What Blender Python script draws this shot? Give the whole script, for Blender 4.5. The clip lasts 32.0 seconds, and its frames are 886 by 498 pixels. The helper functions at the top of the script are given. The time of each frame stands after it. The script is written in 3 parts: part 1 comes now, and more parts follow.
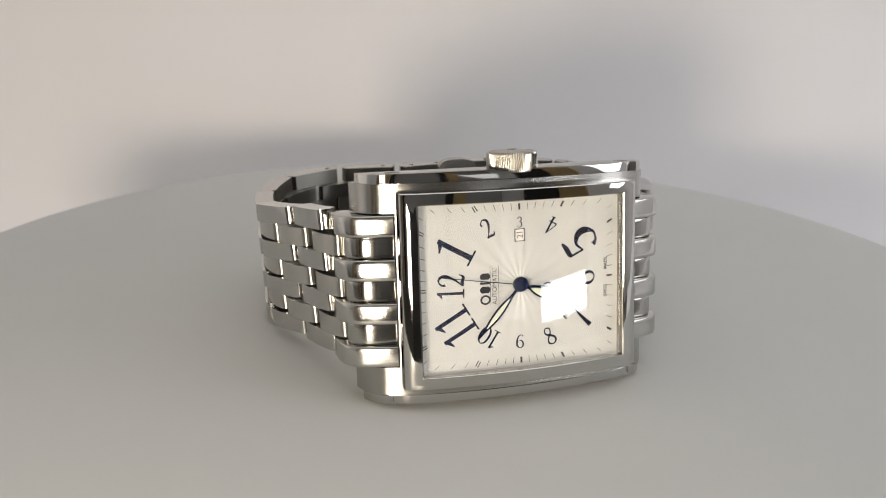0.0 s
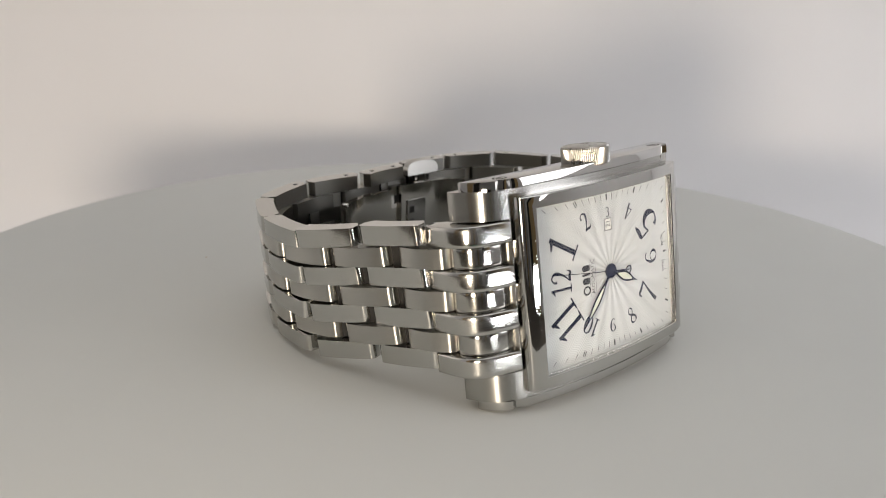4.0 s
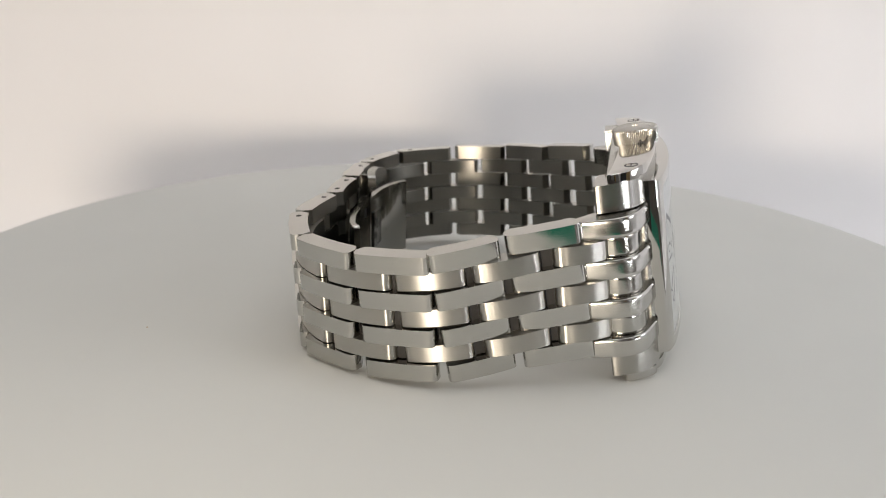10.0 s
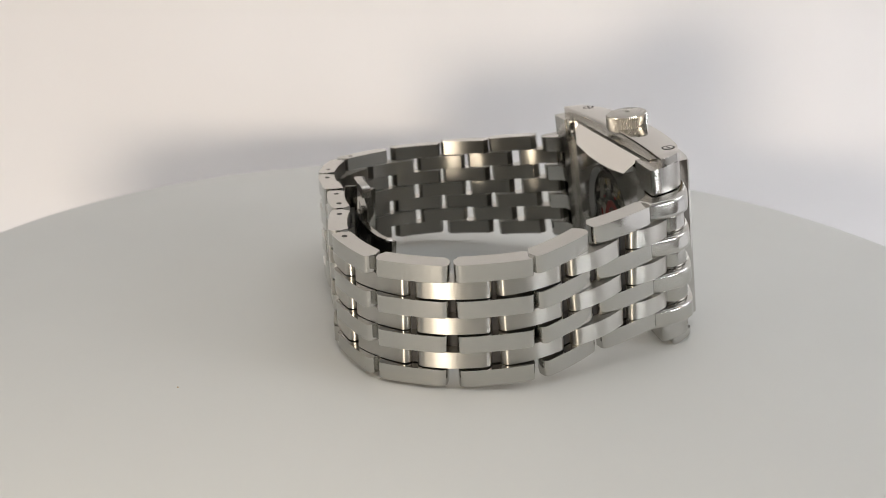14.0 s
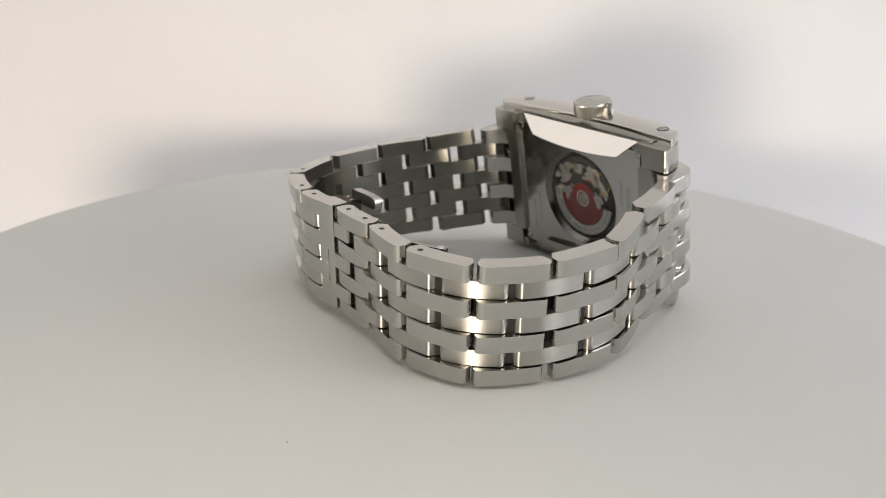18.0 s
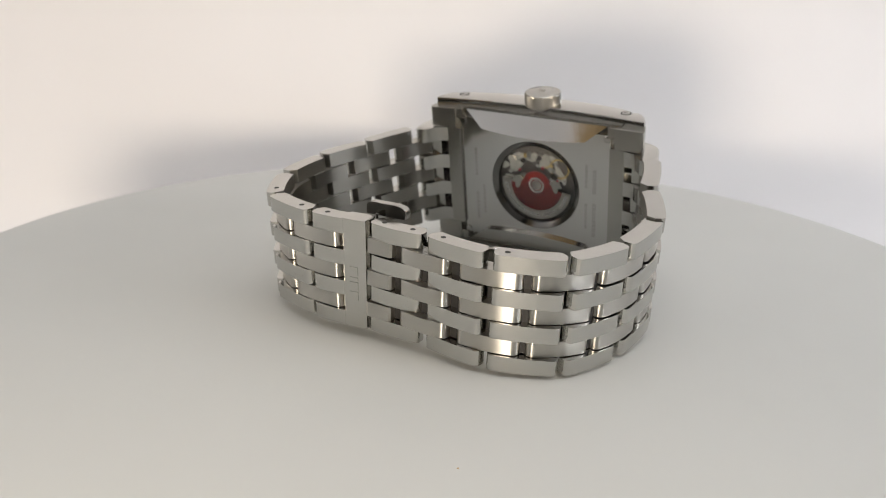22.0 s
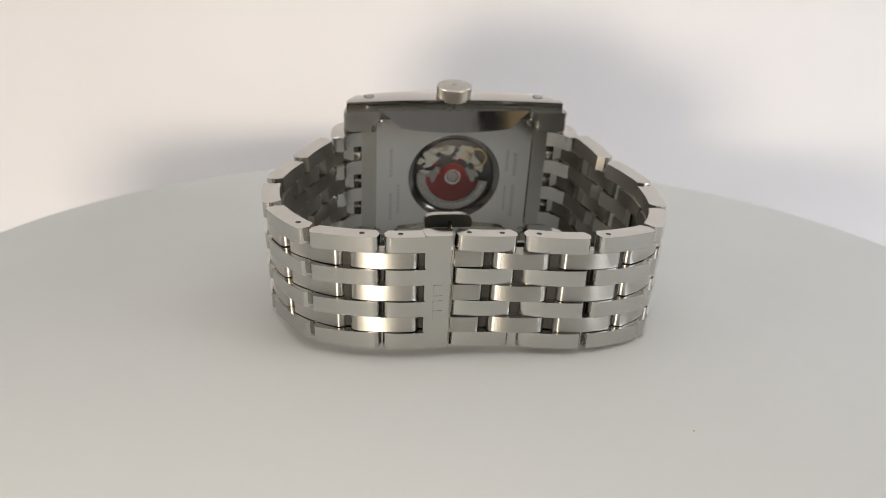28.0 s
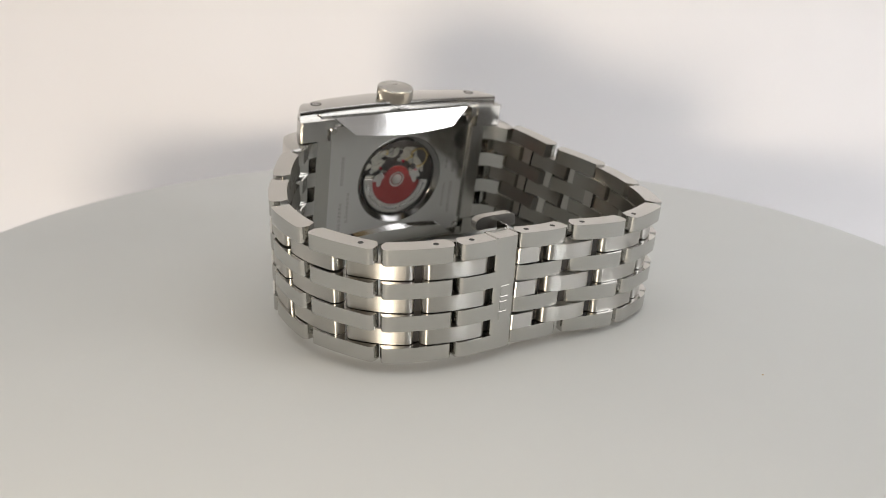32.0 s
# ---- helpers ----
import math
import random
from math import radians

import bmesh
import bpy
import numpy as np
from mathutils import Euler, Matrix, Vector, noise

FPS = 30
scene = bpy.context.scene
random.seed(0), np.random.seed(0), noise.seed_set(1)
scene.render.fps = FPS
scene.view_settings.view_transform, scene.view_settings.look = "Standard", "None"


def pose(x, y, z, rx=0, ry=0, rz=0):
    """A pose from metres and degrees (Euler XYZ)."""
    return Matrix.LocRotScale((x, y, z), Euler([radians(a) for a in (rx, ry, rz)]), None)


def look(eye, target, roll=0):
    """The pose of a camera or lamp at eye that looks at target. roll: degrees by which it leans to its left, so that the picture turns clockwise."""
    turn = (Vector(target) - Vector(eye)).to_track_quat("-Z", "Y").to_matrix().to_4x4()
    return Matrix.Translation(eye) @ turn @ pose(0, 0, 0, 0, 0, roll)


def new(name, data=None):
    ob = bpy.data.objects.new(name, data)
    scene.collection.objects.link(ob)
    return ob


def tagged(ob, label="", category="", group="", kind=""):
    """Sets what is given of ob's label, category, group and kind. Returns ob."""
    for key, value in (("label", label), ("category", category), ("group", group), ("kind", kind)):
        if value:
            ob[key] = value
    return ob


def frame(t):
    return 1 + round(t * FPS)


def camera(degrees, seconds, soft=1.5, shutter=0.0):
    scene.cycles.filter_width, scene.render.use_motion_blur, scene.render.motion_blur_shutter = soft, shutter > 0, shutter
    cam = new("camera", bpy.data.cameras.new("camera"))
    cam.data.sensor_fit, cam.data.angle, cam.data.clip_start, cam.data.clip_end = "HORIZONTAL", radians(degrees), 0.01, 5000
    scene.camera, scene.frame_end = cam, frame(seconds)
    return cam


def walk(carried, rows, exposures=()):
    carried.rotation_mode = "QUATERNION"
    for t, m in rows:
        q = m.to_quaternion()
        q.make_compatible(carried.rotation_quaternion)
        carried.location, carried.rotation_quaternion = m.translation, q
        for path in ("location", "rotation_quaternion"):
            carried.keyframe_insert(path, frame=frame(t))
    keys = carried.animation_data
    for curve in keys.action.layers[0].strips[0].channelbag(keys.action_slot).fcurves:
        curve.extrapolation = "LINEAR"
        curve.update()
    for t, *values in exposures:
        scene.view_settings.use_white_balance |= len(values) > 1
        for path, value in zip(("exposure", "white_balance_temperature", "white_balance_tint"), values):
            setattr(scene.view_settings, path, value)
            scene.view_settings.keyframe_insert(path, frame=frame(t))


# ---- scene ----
# camera on a stand, looking down at the turntable
cam = camera(54.05, 32.0, soft=0.9)
cam.data.dof.use_dof, cam.data.dof.focus_distance, cam.data.dof.aperture_fstop = True, 0.123, 36.0
EYE = (0.0, -0.14, 0.05923)
AIM = (-0.002584, -0.008185, 0.012133)
walk(cam, [(0.0, look(EYE, AIM, 1.583)), (32.0, look(EYE, AIM, 1.583))], exposures=[(0.0, -0.62), (3.0, -0.60), (7.0, -0.34), (9.5, -0.29), (11.0, -0.15), (12.5, -0.14), (14.0, -0.22), (17.0, -0.21), (19.0, -0.13), (23.0, -0.14), (32.0, -0.15)])

START, RATE = 18.72, 6.0788  # the turntable's angle at the start and its speed, degrees

# ---- light ----
world = bpy.data.worlds.new("world")
scene.world = world
world.use_nodes = True
world.node_tree.nodes["Background"].inputs[0].default_value = (0.9, 0.93, 1.0, 1)
world.node_tree.nodes["Background"].inputs[1].default_value = 0.15


def area(name, eye, target, sx, sy, watts, colour):
    data = bpy.data.lights.new(name, "AREA")
    data.shape, data.size, data.size_y, data.energy, data.color = "RECTANGLE", sx, sy, watts, colour
    ob = new(name, data)
    ob.matrix_world = look(eye, target)
    return ob


area("ceiling_panel", (0.12, -0.05, 0.85), (0.12, -0.05, 0.0), 1.05, 0.60, 2.95, (0.975, 0.985, 1.0))
az = radians(-38.5)
LAMP = (math.cos(az) * 0.45, -0.03 + math.sin(az) * 0.45, -0.016)
area("led_bar", LAMP, (0.0, -0.03, 0.014), 0.10, 0.023, 0.28, (0.92, 0.95, 1.0))
area("desk_lamp", (-0.055, -0.27, 0.022), (0.0, 0.15, 0.0), 0.056, 0.046, 0.85, (1.0, 0.86, 0.70))
# three unseen fill lights, added to brighten the backdrop and the steel
area("left_fill", (-0.44, 0.06, 0.07), (-0.10, 0.15, 0.0), 0.30, 0.34, 0.15, (1.0, 0.90, 0.80))
area("far_fill", (0.50, -0.88, 0.30), (0.0, 0.0, 0.03), 0.18, 0.24, 0.17, (0.97, 0.98, 1.0))
area("right_fill", (0.57, -0.10, 0.20), (0.0, 0.12, 0.0), 0.35, 0.28, 1.75, (0.93, 0.94, 1.0))

# ---- materials ----
class Shade:
    """A node material with a principled shader and short ways to feed it."""

    def __init__(self, name, colour, rough=0.5, metal=0.0):
        self.mat = bpy.data.materials.new(name)
        self.mat.use_nodes = True
        self.tree = self.mat.node_tree
        self.bsdf = self.tree.nodes["Principled BSDF"]
        self.put("Base Color", (*colour, 1))
        self.put("Roughness", rough)
        self.put("Metallic", metal)

    def put(self, socket, value):
        self.bsdf.inputs[socket].default_value = value

    def node(self, kind, **inputs):
        n = self.tree.nodes.new(kind)
        for k, v in inputs.items():
            n.inputs[k.replace("_", " ")].default_value = v
        return n

    def link(self, a, b):
        self.tree.links.new(a, b)

    def coords(self, scale, which="Object"):
        tc = self.tree.nodes.new("ShaderNodeTexCoord")
        mp = self.tree.nodes.new("ShaderNodeMapping")
        mp.inputs["Scale"].default_value = scale
        self.link(tc.outputs[which], mp.inputs["Vector"])
        return mp.outputs["Vector"]

    def noise(self, scale, vec, detail=4.0):
        n = self.node("ShaderNodeTexNoise", Scale=scale, Detail=detail)
        self.link(vec, n.inputs["Vector"])
        return n.outputs["Fac"]

    def ramp(self, fac, lo, hi, a=0.3, b=0.7):
        r = self.tree.nodes.new("ShaderNodeValToRGB")
        r.color_ramp.elements[0].position, r.color_ramp.elements[1].position = a, b
        r.color_ramp.elements[0].color, r.color_ramp.elements[1].color = (*lo, 1), (*hi, 1)
        self.link(fac, r.inputs[0])
        return r.outputs[0]

    def span(self, fac, lo, hi, a=0.3, b=0.7):
        m = self.tree.nodes.new("ShaderNodeMapRange")
        for k, v in zip(("From Min", "From Max", "To Min", "To Max"), (a, b, lo, hi)):
            m.inputs[k].default_value = v
        self.link(fac, m.inputs["Value"])
        return m.outputs[0]

    def feed(self, out, socket):
        self.link(out, self.bsdf.inputs[socket])

    def bump(self, fac, strength, distance):
        b = self.node("ShaderNodeBump", Strength=strength, Distance=distance)
        self.link(fac, b.inputs["Height"])
        self.link(b.outputs[0], self.bsdf.inputs["Normal"])


def steel(name, colour, rough, brush, scratch=0.0, relief=0.015, spread=0.9):
    """Steel: brush is the scale of the grain, stretched along the part."""
    s = Shade(name, colour, rough, 1.0)
    v = s.coords((1, 1, 1))
    smear = s.noise(260, v, 3)
    if brush:
        g = s.noise(1, s.coords(brush), 3)
        s.feed(s.span(g, rough * 0.97, rough * 1.04), "Roughness")
        s.feed(s.ramp(g, [c * 0.975 for c in colour], [min(1, c * 1.02) for c in colour], 0.25, 0.75), "Base Color")
        s.bump(g, relief, 0.00001)
        # brushed along the part: highlights spread across it
        axis = s.tree.nodes.new("ShaderNodeCombineXYZ")
        axis.inputs[2].default_value = 1.0
        turn = s.tree.nodes.new("ShaderNodeVectorTransform")
        turn.vector_type, turn.convert_from, turn.convert_to = "VECTOR", "OBJECT", "WORLD"
        s.link(axis.outputs[0], turn.inputs[0])
        s.link(turn.outputs[0], s.bsdf.inputs["Tangent"])
        s.put("Anisotropic", spread)
    else:
        fine = s.noise(1, s.coords((2500, 900, 2500)), 5)
        s.feed(s.span(smear, rough * 0.6, rough * 1.8 + scratch), "Roughness")
        # hairline scratches, mostly along the part
        v2 = s.coords((420, 7000, 5200))
        v2.node.inputs["Rotation"].default_value = (0.2, 0.5, 0.35)
        lines = s.span(s.noise(1, v2, 2), 0.0, 1.0, 0.66, 0.72)
        both = s.tree.nodes.new("ShaderNodeMath")
        both.operation = "ADD"
        s.link(fine, both.inputs[0])
        s.link(lines, both.inputs[1])
        s.bump(both.outputs[0], 0.05, 0.00001)
    return s.mat


BRUSHED = steel("brushed_steel", (0.48, 0.467, 0.43), 0.30, (500, 13000, 13000), 0.0, 0.007)
CASE_STEEL = steel("case_steel", (0.43, 0.42, 0.39), 0.26, (500, 13000, 13000), 0.0, 0.005, 0.7)
SATIN = steel("worn_polished_steel", (0.52, 0.512, 0.485), 0.075, None, 0.04)
# same steel as outside; shade inside the loop is put into its darker colour
INNER = steel("dull_shaded_inner_steel", (0.265, 0.255, 0.228), 0.30, (900, 12000, 12000), 0.0, 0.006)
BEZEL_STEEL = steel("bezel_steel", (0.53, 0.52, 0.49), 0.02, None, 0.0)
# polished steel, its colour darkened for the shade inside the loop
BLADE = steel("polished_shaded_blade_steel", (0.30, 0.29, 0.265), 0.07, None, 0.05)
POLISHED = steel("polished_steel", (0.53, 0.52, 0.495), 0.03, None, 0.015)
RING_STEEL = steel("dark_window_bevel", (0.20, 0.195, 0.185), 0.12, None, 0.03)
MIRROR = steel("mirror_steel", (0.72, 0.71, 0.68), 0.03, None, 0.02)
BACK_STEEL = steel("back_steel", (0.60, 0.59, 0.57), 0.10, (9000, 9000, 400), 0.0, 0.015, 0.0)
BRIDGE = steel("nickel_bridge", (0.58, 0.56, 0.50), 0.22, (2500, 2500, 9000), 0.0, 0.05, 0.0)
BAR_STEEL = steel("end_link_steel", (0.46, 0.45, 0.42), 0.14, (500, 13000, 13000), 0.0, 0.005, 0.3)
LOBE = steel("scuffed_end_link_steel", (0.53, 0.52, 0.49), 0.11, None, 0.06)
KNURL = steel("knurled_steel", (0.46, 0.45, 0.42), 0.24, None, 0.06)
# near-black, mostly standing in for the shade in gaps, slots and holes
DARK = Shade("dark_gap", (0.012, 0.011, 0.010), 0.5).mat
NAVY = Shade("navy_paint", (0.008, 0.011, 0.030), 0.25).mat
BLACK = Shade("black_paint", (0.012, 0.012, 0.014), 0.4).mat
BLUED = Shade("blued_steel", (0.010, 0.016, 0.050), 0.18, 0.6).mat
WHITE_INK = Shade("white_ink", (0.78, 0.77, 0.72), 0.45).mat
LUME = Shade("lume_paint", (0.62, 0.64, 0.50), 0.6).mat
GOLD = Shade("gilt_brass", (0.62, 0.45, 0.18), 0.25, 1.0).mat
RUBY = Shade("ruby", (0.35, 0.02, 0.05), 0.15).mat
ENGRAVED = Shade("engraving", (0.50, 0.49, 0.47), 0.24, 1.0).mat


def rotor_red():
    s = Shade("red_rotor_paint", (0.26, 0.022, 0.020), 0.35)
    n = s.noise(900, s.coords((1, 1, 1)), 4)
    s.feed(s.ramp(n, (0.23, 0.018, 0.017), (0.30, 0.028, 0.024)), "Base Color")
    return s.mat


def dial_paint():
    """Silvered dial with a fine sunburst of wavy guilloche lines round the arbor."""
    s = Shade("silvered_dial", (0.58, 0.585, 0.56), 0.32, 0.25)
    tc = s.tree.nodes.new("ShaderNodeTexCoord")
    sep = s.tree.nodes.new("ShaderNodeSeparateXYZ")
    s.link(tc.outputs["Object"], sep.inputs[0])

    def calc(op, a, b=None):
        m = s.tree.nodes.new("ShaderNodeMath")
        m.operation = op
        for k, v in enumerate((a, b)):
            if v is None:
                continue
            if isinstance(v, (int, float)):
                m.inputs[k].default_value = v
            else:
                s.link(v, m.inputs[k])
        return m.outputs[0]

    x, z = sep.outputs["X"], sep.outputs["Z"]
    rad = calc("SQRT", calc("ADD", calc("MULTIPLY", x, x), calc("MULTIPLY", z, z)))
    ang = calc("ARCTAN2", z, x)
    wave = calc("MULTIPLY", calc("SINE", calc("MULTIPLY", ang, 36.0)), 0.00018)
    rings = calc("SINE", calc("MULTIPLY", calc("ADD", rad, wave), 2 * math.pi / 0.00032))
    rays = calc("SINE", calc("MULTIPLY", ang, 22.0))
    far = s.span(rad, 0.0, 1.0, 0.002, 0.007)
    height = calc("ADD", calc("MULTIPLY", calc("MULTIPLY", rings, far), 0.6), calc("MULTIPLY", rays, 2.2))
    s.bump(height, 0.4, 0.00004)
    s.feed(s.ramp(s.span(rings, 0, 1, -1, 1), (0.555, 0.56, 0.535), (0.61, 0.615, 0.59), 0.0, 1.0), "Base Color")
    return s.mat


def turntable_plastic():
    s = Shade("white_turntable_plastic", (0.585, 0.59, 0.562), 0.42)
    v = s.coords((1, 1, 1))
    s.feed(s.ramp(s.noise(14, v, 5), (0.575, 0.58, 0.552), (0.60, 0.605, 0.575)), "Base Color")
    s.feed(s.span(s.noise(40, v, 6), 0.55, 0.68), "Roughness")
    s.put("Specular IOR Level", 0.2)
    s.bump(s.noise(2600, v, 2), 0.06, 0.00004)
    return s.mat


def paper(name, colour):
    s = Shade(name, colour, 0.85)
    v = s.coords((1, 1, 1))
    s.feed(s.ramp(s.noise(5, v, 4), [c * 0.96 for c in colour], [min(1, c * 1.02) for c in colour]), "Base Color")
    s.bump(s.noise(500, v, 3), 0.08, 0.0002)
    return s.mat


def clear():
    s = Shade("sapphire_glass", (1, 1, 1), 0.0)
    s.put("Transmission Weight", 1.0)
    s.put("IOR", 1.5)
    return s.mat


ROTOR_RED, DIAL, TURNTABLE, GLASS = rotor_red(), dial_paint(), turntable_plastic(), clear()
PAPER, WALL = paper("white_backdrop_paper", (0.86, 0.85, 0.85)), paper("white_room_paint", (0.62, 0.61, 0.60))
GREY = paper("grey_room_paint", (0.36, 0.355, 0.35))
TABLE = paper("dark_tabletop", (0.10, 0.085, 0.07))
TAN = paper("plain_tan", (0.46, 0.33, 0.17))
SHADE = paper("matt_dark_paint", (0.03, 0.028, 0.026))

# ---- building helpers: shapes are drawn in millimetres ----
MM = 0.001
TILT = radians(10.5)
CA, SA = math.cos(TILT), math.sin(TILT)
# the case leans back: x along 12 to 6, y into the case, z towards the crown
CASE = Matrix(((1, 0, 0, -2.3), (0, CA, SA, -33.1), (0, -SA, CA, 16.15), (0, 0, 0, 1)))
CASE_M = Matrix(((1, 0, 0, -0.0023), (0, CA, SA, -0.0331), (0, -SA, CA, 0.01615), (0, 0, 0, 1)))


def mesh_of(name, bm, material, smooth=35):
    for v in bm.verts:
        v.co *= MM
    bmesh.ops.recalc_face_normals(bm, faces=bm.faces)
    me = bpy.data.meshes.new(name)
    bm.to_mesh(me)
    bm.free()
    for m in material if isinstance(material, (list, tuple)) else [material]:
        me.materials.append(m)
    if smooth:
        me.shade_smooth()
        me.set_sharp_from_angle(angle=radians(smooth))
    return me


def place(name, me, parent, m=None, label=""):
    ob = new(name, me)
    ob.parent = parent
    if m is not None:
        ob.matrix_basis = m
    return tagged(ob, label) if label else ob


def part(name, bm, material, parent, label="", m=None, smooth=35):
    """One mesh object, under a thing or a part."""
    return place(name, mesh_of(name, bm, material, smooth), parent, m, label)


def bevelled(bm, width, segments=2, angle=30):
    edges = [e for e in bm.edges if len(e.link_faces) == 2 and e.calc_face_angle(0) > radians(angle)]
    if edges:
        bmesh.ops.bevel(bm, geom=edges, offset=width, segments=segments, profile=0.5, affect="EDGES", clamp_overlap=True)
    return bm


def prism(outline, z0, z1, bevel=0.0, segments=2, bm=None):
    """The outline, in x and y, drawn out from z0 to z1."""
    bm = bm or bmesh.new()
    lo = [bm.verts.new((x, y, z0)) for x, y in outline]
    hi = [bm.verts.new((x, y, z1)) for x, y in outline]
    n = len(outline)
    bm.faces.new(lo[::-1])
    bm.faces.new(hi)
    for i in range(n):
        bm.faces.new((lo[i], lo[(i + 1) % n], hi[(i + 1) % n], hi[i]))
    return bevelled(bm, bevel, segments) if bevel else bm


def plate(outline, y0, y1, bevel=0.0, segments=2):
    """The outline, in x and z, drawn out from y0 to y1."""
    bm = prism(outline, y0, y1, bevel, segments)
    for v in bm.verts:
        v.co = (v.co.x, v.co.z, v.co.y)
    return bm


def block(x0, x1, y0, y1, z0, z1, bevel=0.1, segments=2):
    return prism([(x0, y0), (x1, y0), (x1, y1), (x0, y1)], z0, z1, bevel, segments)


def lathe(rows, n=48, axis="z", at=(0, 0, 0)):
    """A turned shape from rows of radius and height."""
    bm = bmesh.new()
    rings = []
    for r, h in rows:
        ring = []
        for k in range(1 if r < 1e-6 else n):
            a = 2 * math.pi * k / n
            p = (r * math.cos(a), r * math.sin(a), h)
            if axis == "y":
                p = (p[0], p[2], p[1])
            ring.append(bm.verts.new((p[0] + at[0], p[1] + at[1], p[2] + at[2])))
        rings.append(ring)
    for a, b in zip(rings, rings[1:]):
        for k in range(n):
            q = [a[k % len(a)], a[(k + 1) % len(a)], b[(k + 1) % len(b)], b[k % len(b)]]
            q = list(dict.fromkeys(q))
            if len(q) > 2:
                bm.faces.new(q)
    return bm


def arc_points(cx, cy, r, a0, a1, n):
    return [(cx + r * math.cos(radians(a0 + (a1 - a0) * k / n)), cy + r * math.sin(radians(a0 + (a1 - a0) * k / n))) for k in range(n + 1)]


def writing(text, size, depth=0.03, sx=1.0, offset=0.0, spacing=1.0):
    """The built-in font's letters as a bmesh in millimetres, centred, in x (along) and y (up)."""
    cu = bpy.data.curves.new("letters", "FONT")
    fit = size / 4
    cu.body, cu.size, cu.extrude, cu.offset = text, 4.0, depth / fit, offset / fit
    cu.align_x, cu.align_y, cu.resolution_u, cu.space_character = "CENTER", "CENTER", 4, spacing
    ob = new("letters", cu)
    bpy.context.view_layer.update()
    me = bpy.data.meshes.new_from_object(ob.evaluated_get(bpy.context.evaluated_depsgraph_get()))
    bpy.data.objects.remove(ob)
    bpy.data.curves.remove(cu)
    bm = bmesh.new()
    bm.from_mesh(me)
    bpy.data.meshes.remove(me)
    if bm.verts:
        xs, ys = [v.co.x for v in bm.verts], [v.co.y for v in bm.verts]
        cx, cy = (min(xs) + max(xs)) / 2, (min(ys) + max(ys)) / 2
        for v in bm.verts:
            v.co = ((v.co.x - cx) * sx * fit, (v.co.y - cy) * fit, v.co.z * fit)
    return bm


# ---- setting ----
def backdrop():
    """A white paper sweep: flat under the turntable, curving up behind it."""
    bm = bmesh.new()
    prof = [(-0.125, 0.0), (0.115, 0.0)] + [(0.115 + 0.04 * math.sin(a), 0.04 - 0.04 * math.cos(a)) for a in [radians(9 * k) for k in range(1, 10)]] + [(0.155, 0.10), (0.165, 0.4), (0.185, 0.9)]
    xs = [-0.465 + 1.06 * k / 40 for k in range(41)]
    rows = [[bm.verts.new((x * 1000, (y + (0.05 * x * x if y > 0 else 0)) * 1000, (z - 0.062) * 1000)) for x in xs] for y, z in prof]
    for a, b in zip(rows, rows[1:]):
        for k in range(40):
            bm.faces.new((a[k], a[k + 1], b[k + 1], b[k]))
    ob = new("backdrop", mesh_of("backdrop", bm, PAPER))
    tagged(ob, "seamless white paper sweep curving up behind the turntable", "backdrop", kind="structure")


def wall(name, x0, x1, y0, y1, z0, z1, mat, label):
    ob = new(name, mesh_of(name, block(x0 * 1000, x1 * 1000, y0 * 1000, y1 * 1000, z0 * 1000, z1 * 1000, 0), mat, 0))
    return tagged(ob, label, name.split("_")[0], kind="structure")


backdrop()
# unseen shell added round the set to shape bounced light and reflections
wall("floor", -0.85, 0.85, -1.3, 0.6, -0.10, -0.0635, TABLE, "dark brown tabletop under the paper sweep, unseen, added to darken reflections")
wall("wall_west", -0.52, -0.47, -1.3, 0.6, -0.1, 0.9, PAPER, "plain white side wall, unseen, added to bounce light")
wall("wall_east", 0.60, 0.65, -1.3, 0.6, -0.1, 0.9, PAPER, "plain white side wall, unseen, added to bounce light")
wall("wall_north", -0.9, 0.9, 0.62, 0.67, -0.1, 0.9, WALL, "plain white rear wall, unseen, added to bounce light")
wall("wall_south", -0.9, 0.9, -0.95, -0.90, -0.1, 0.9, GREY, "plain grey wall behind the camera, unseen, added to dim reflections")
wall("ceiling", -0.9, 0.9, -1.35, 0.67, 0.9, 0.95, WALL, "plain white ceiling, unseen, added to bounce light")


# unseen tan and dark panels, added only to be mirrored in the steel
wall("door_1", -0.47, -0.455, -0.62, -0.42, -0.075, 0.8, TAN, "plain tan panel on the side wall, unseen, added for reflections")
wall("door_2", -0.47, -0.455, -1.05, -0.66, -0.075, 0.8, SHADE, "plain dark panel on the side wall, unseen, added for reflections")
wall("door_3", 0.585, 0.60, -0.52, -0.40, -0.075, 0.8, TAN, "plain tan panel on the side wall, unseen, added for reflections")
wall("door_4", 0.585, 0.60, -0.72, -0.53, -0.075, 0.8, SHADE, "plain dark panel on the side wall, unseen, added for reflections")


# two narrow unseen panels behind the camera, also added for reflections
wall("door_5", 0.345, 0.40, -0.90, -0.885, -0.063, 0.8, TAN, "narrow tan panel on the grey wall, unseen, added for reflections")
wall("door_6", 0.315, 0.343, -0.90, -0.885, -0.063, 0.8, SHADE, "narrow dark panel on the grey wall, unseen, added for reflections")


# ---- stand under the camera, seen mirrored in the steel ----
def camera_stand():
    base = new("camera_stand")
    tagged(base, "matt black camera stand in front of the turntable", "stand")
    part("column", block(-28, 20, -266, -252, -57, 48, 3, 3), SHADE, base)
    part("foot_plate", block(-28, 28, -285, -235, -61.1, -57, 1), SHADE, base)


camera_stand()


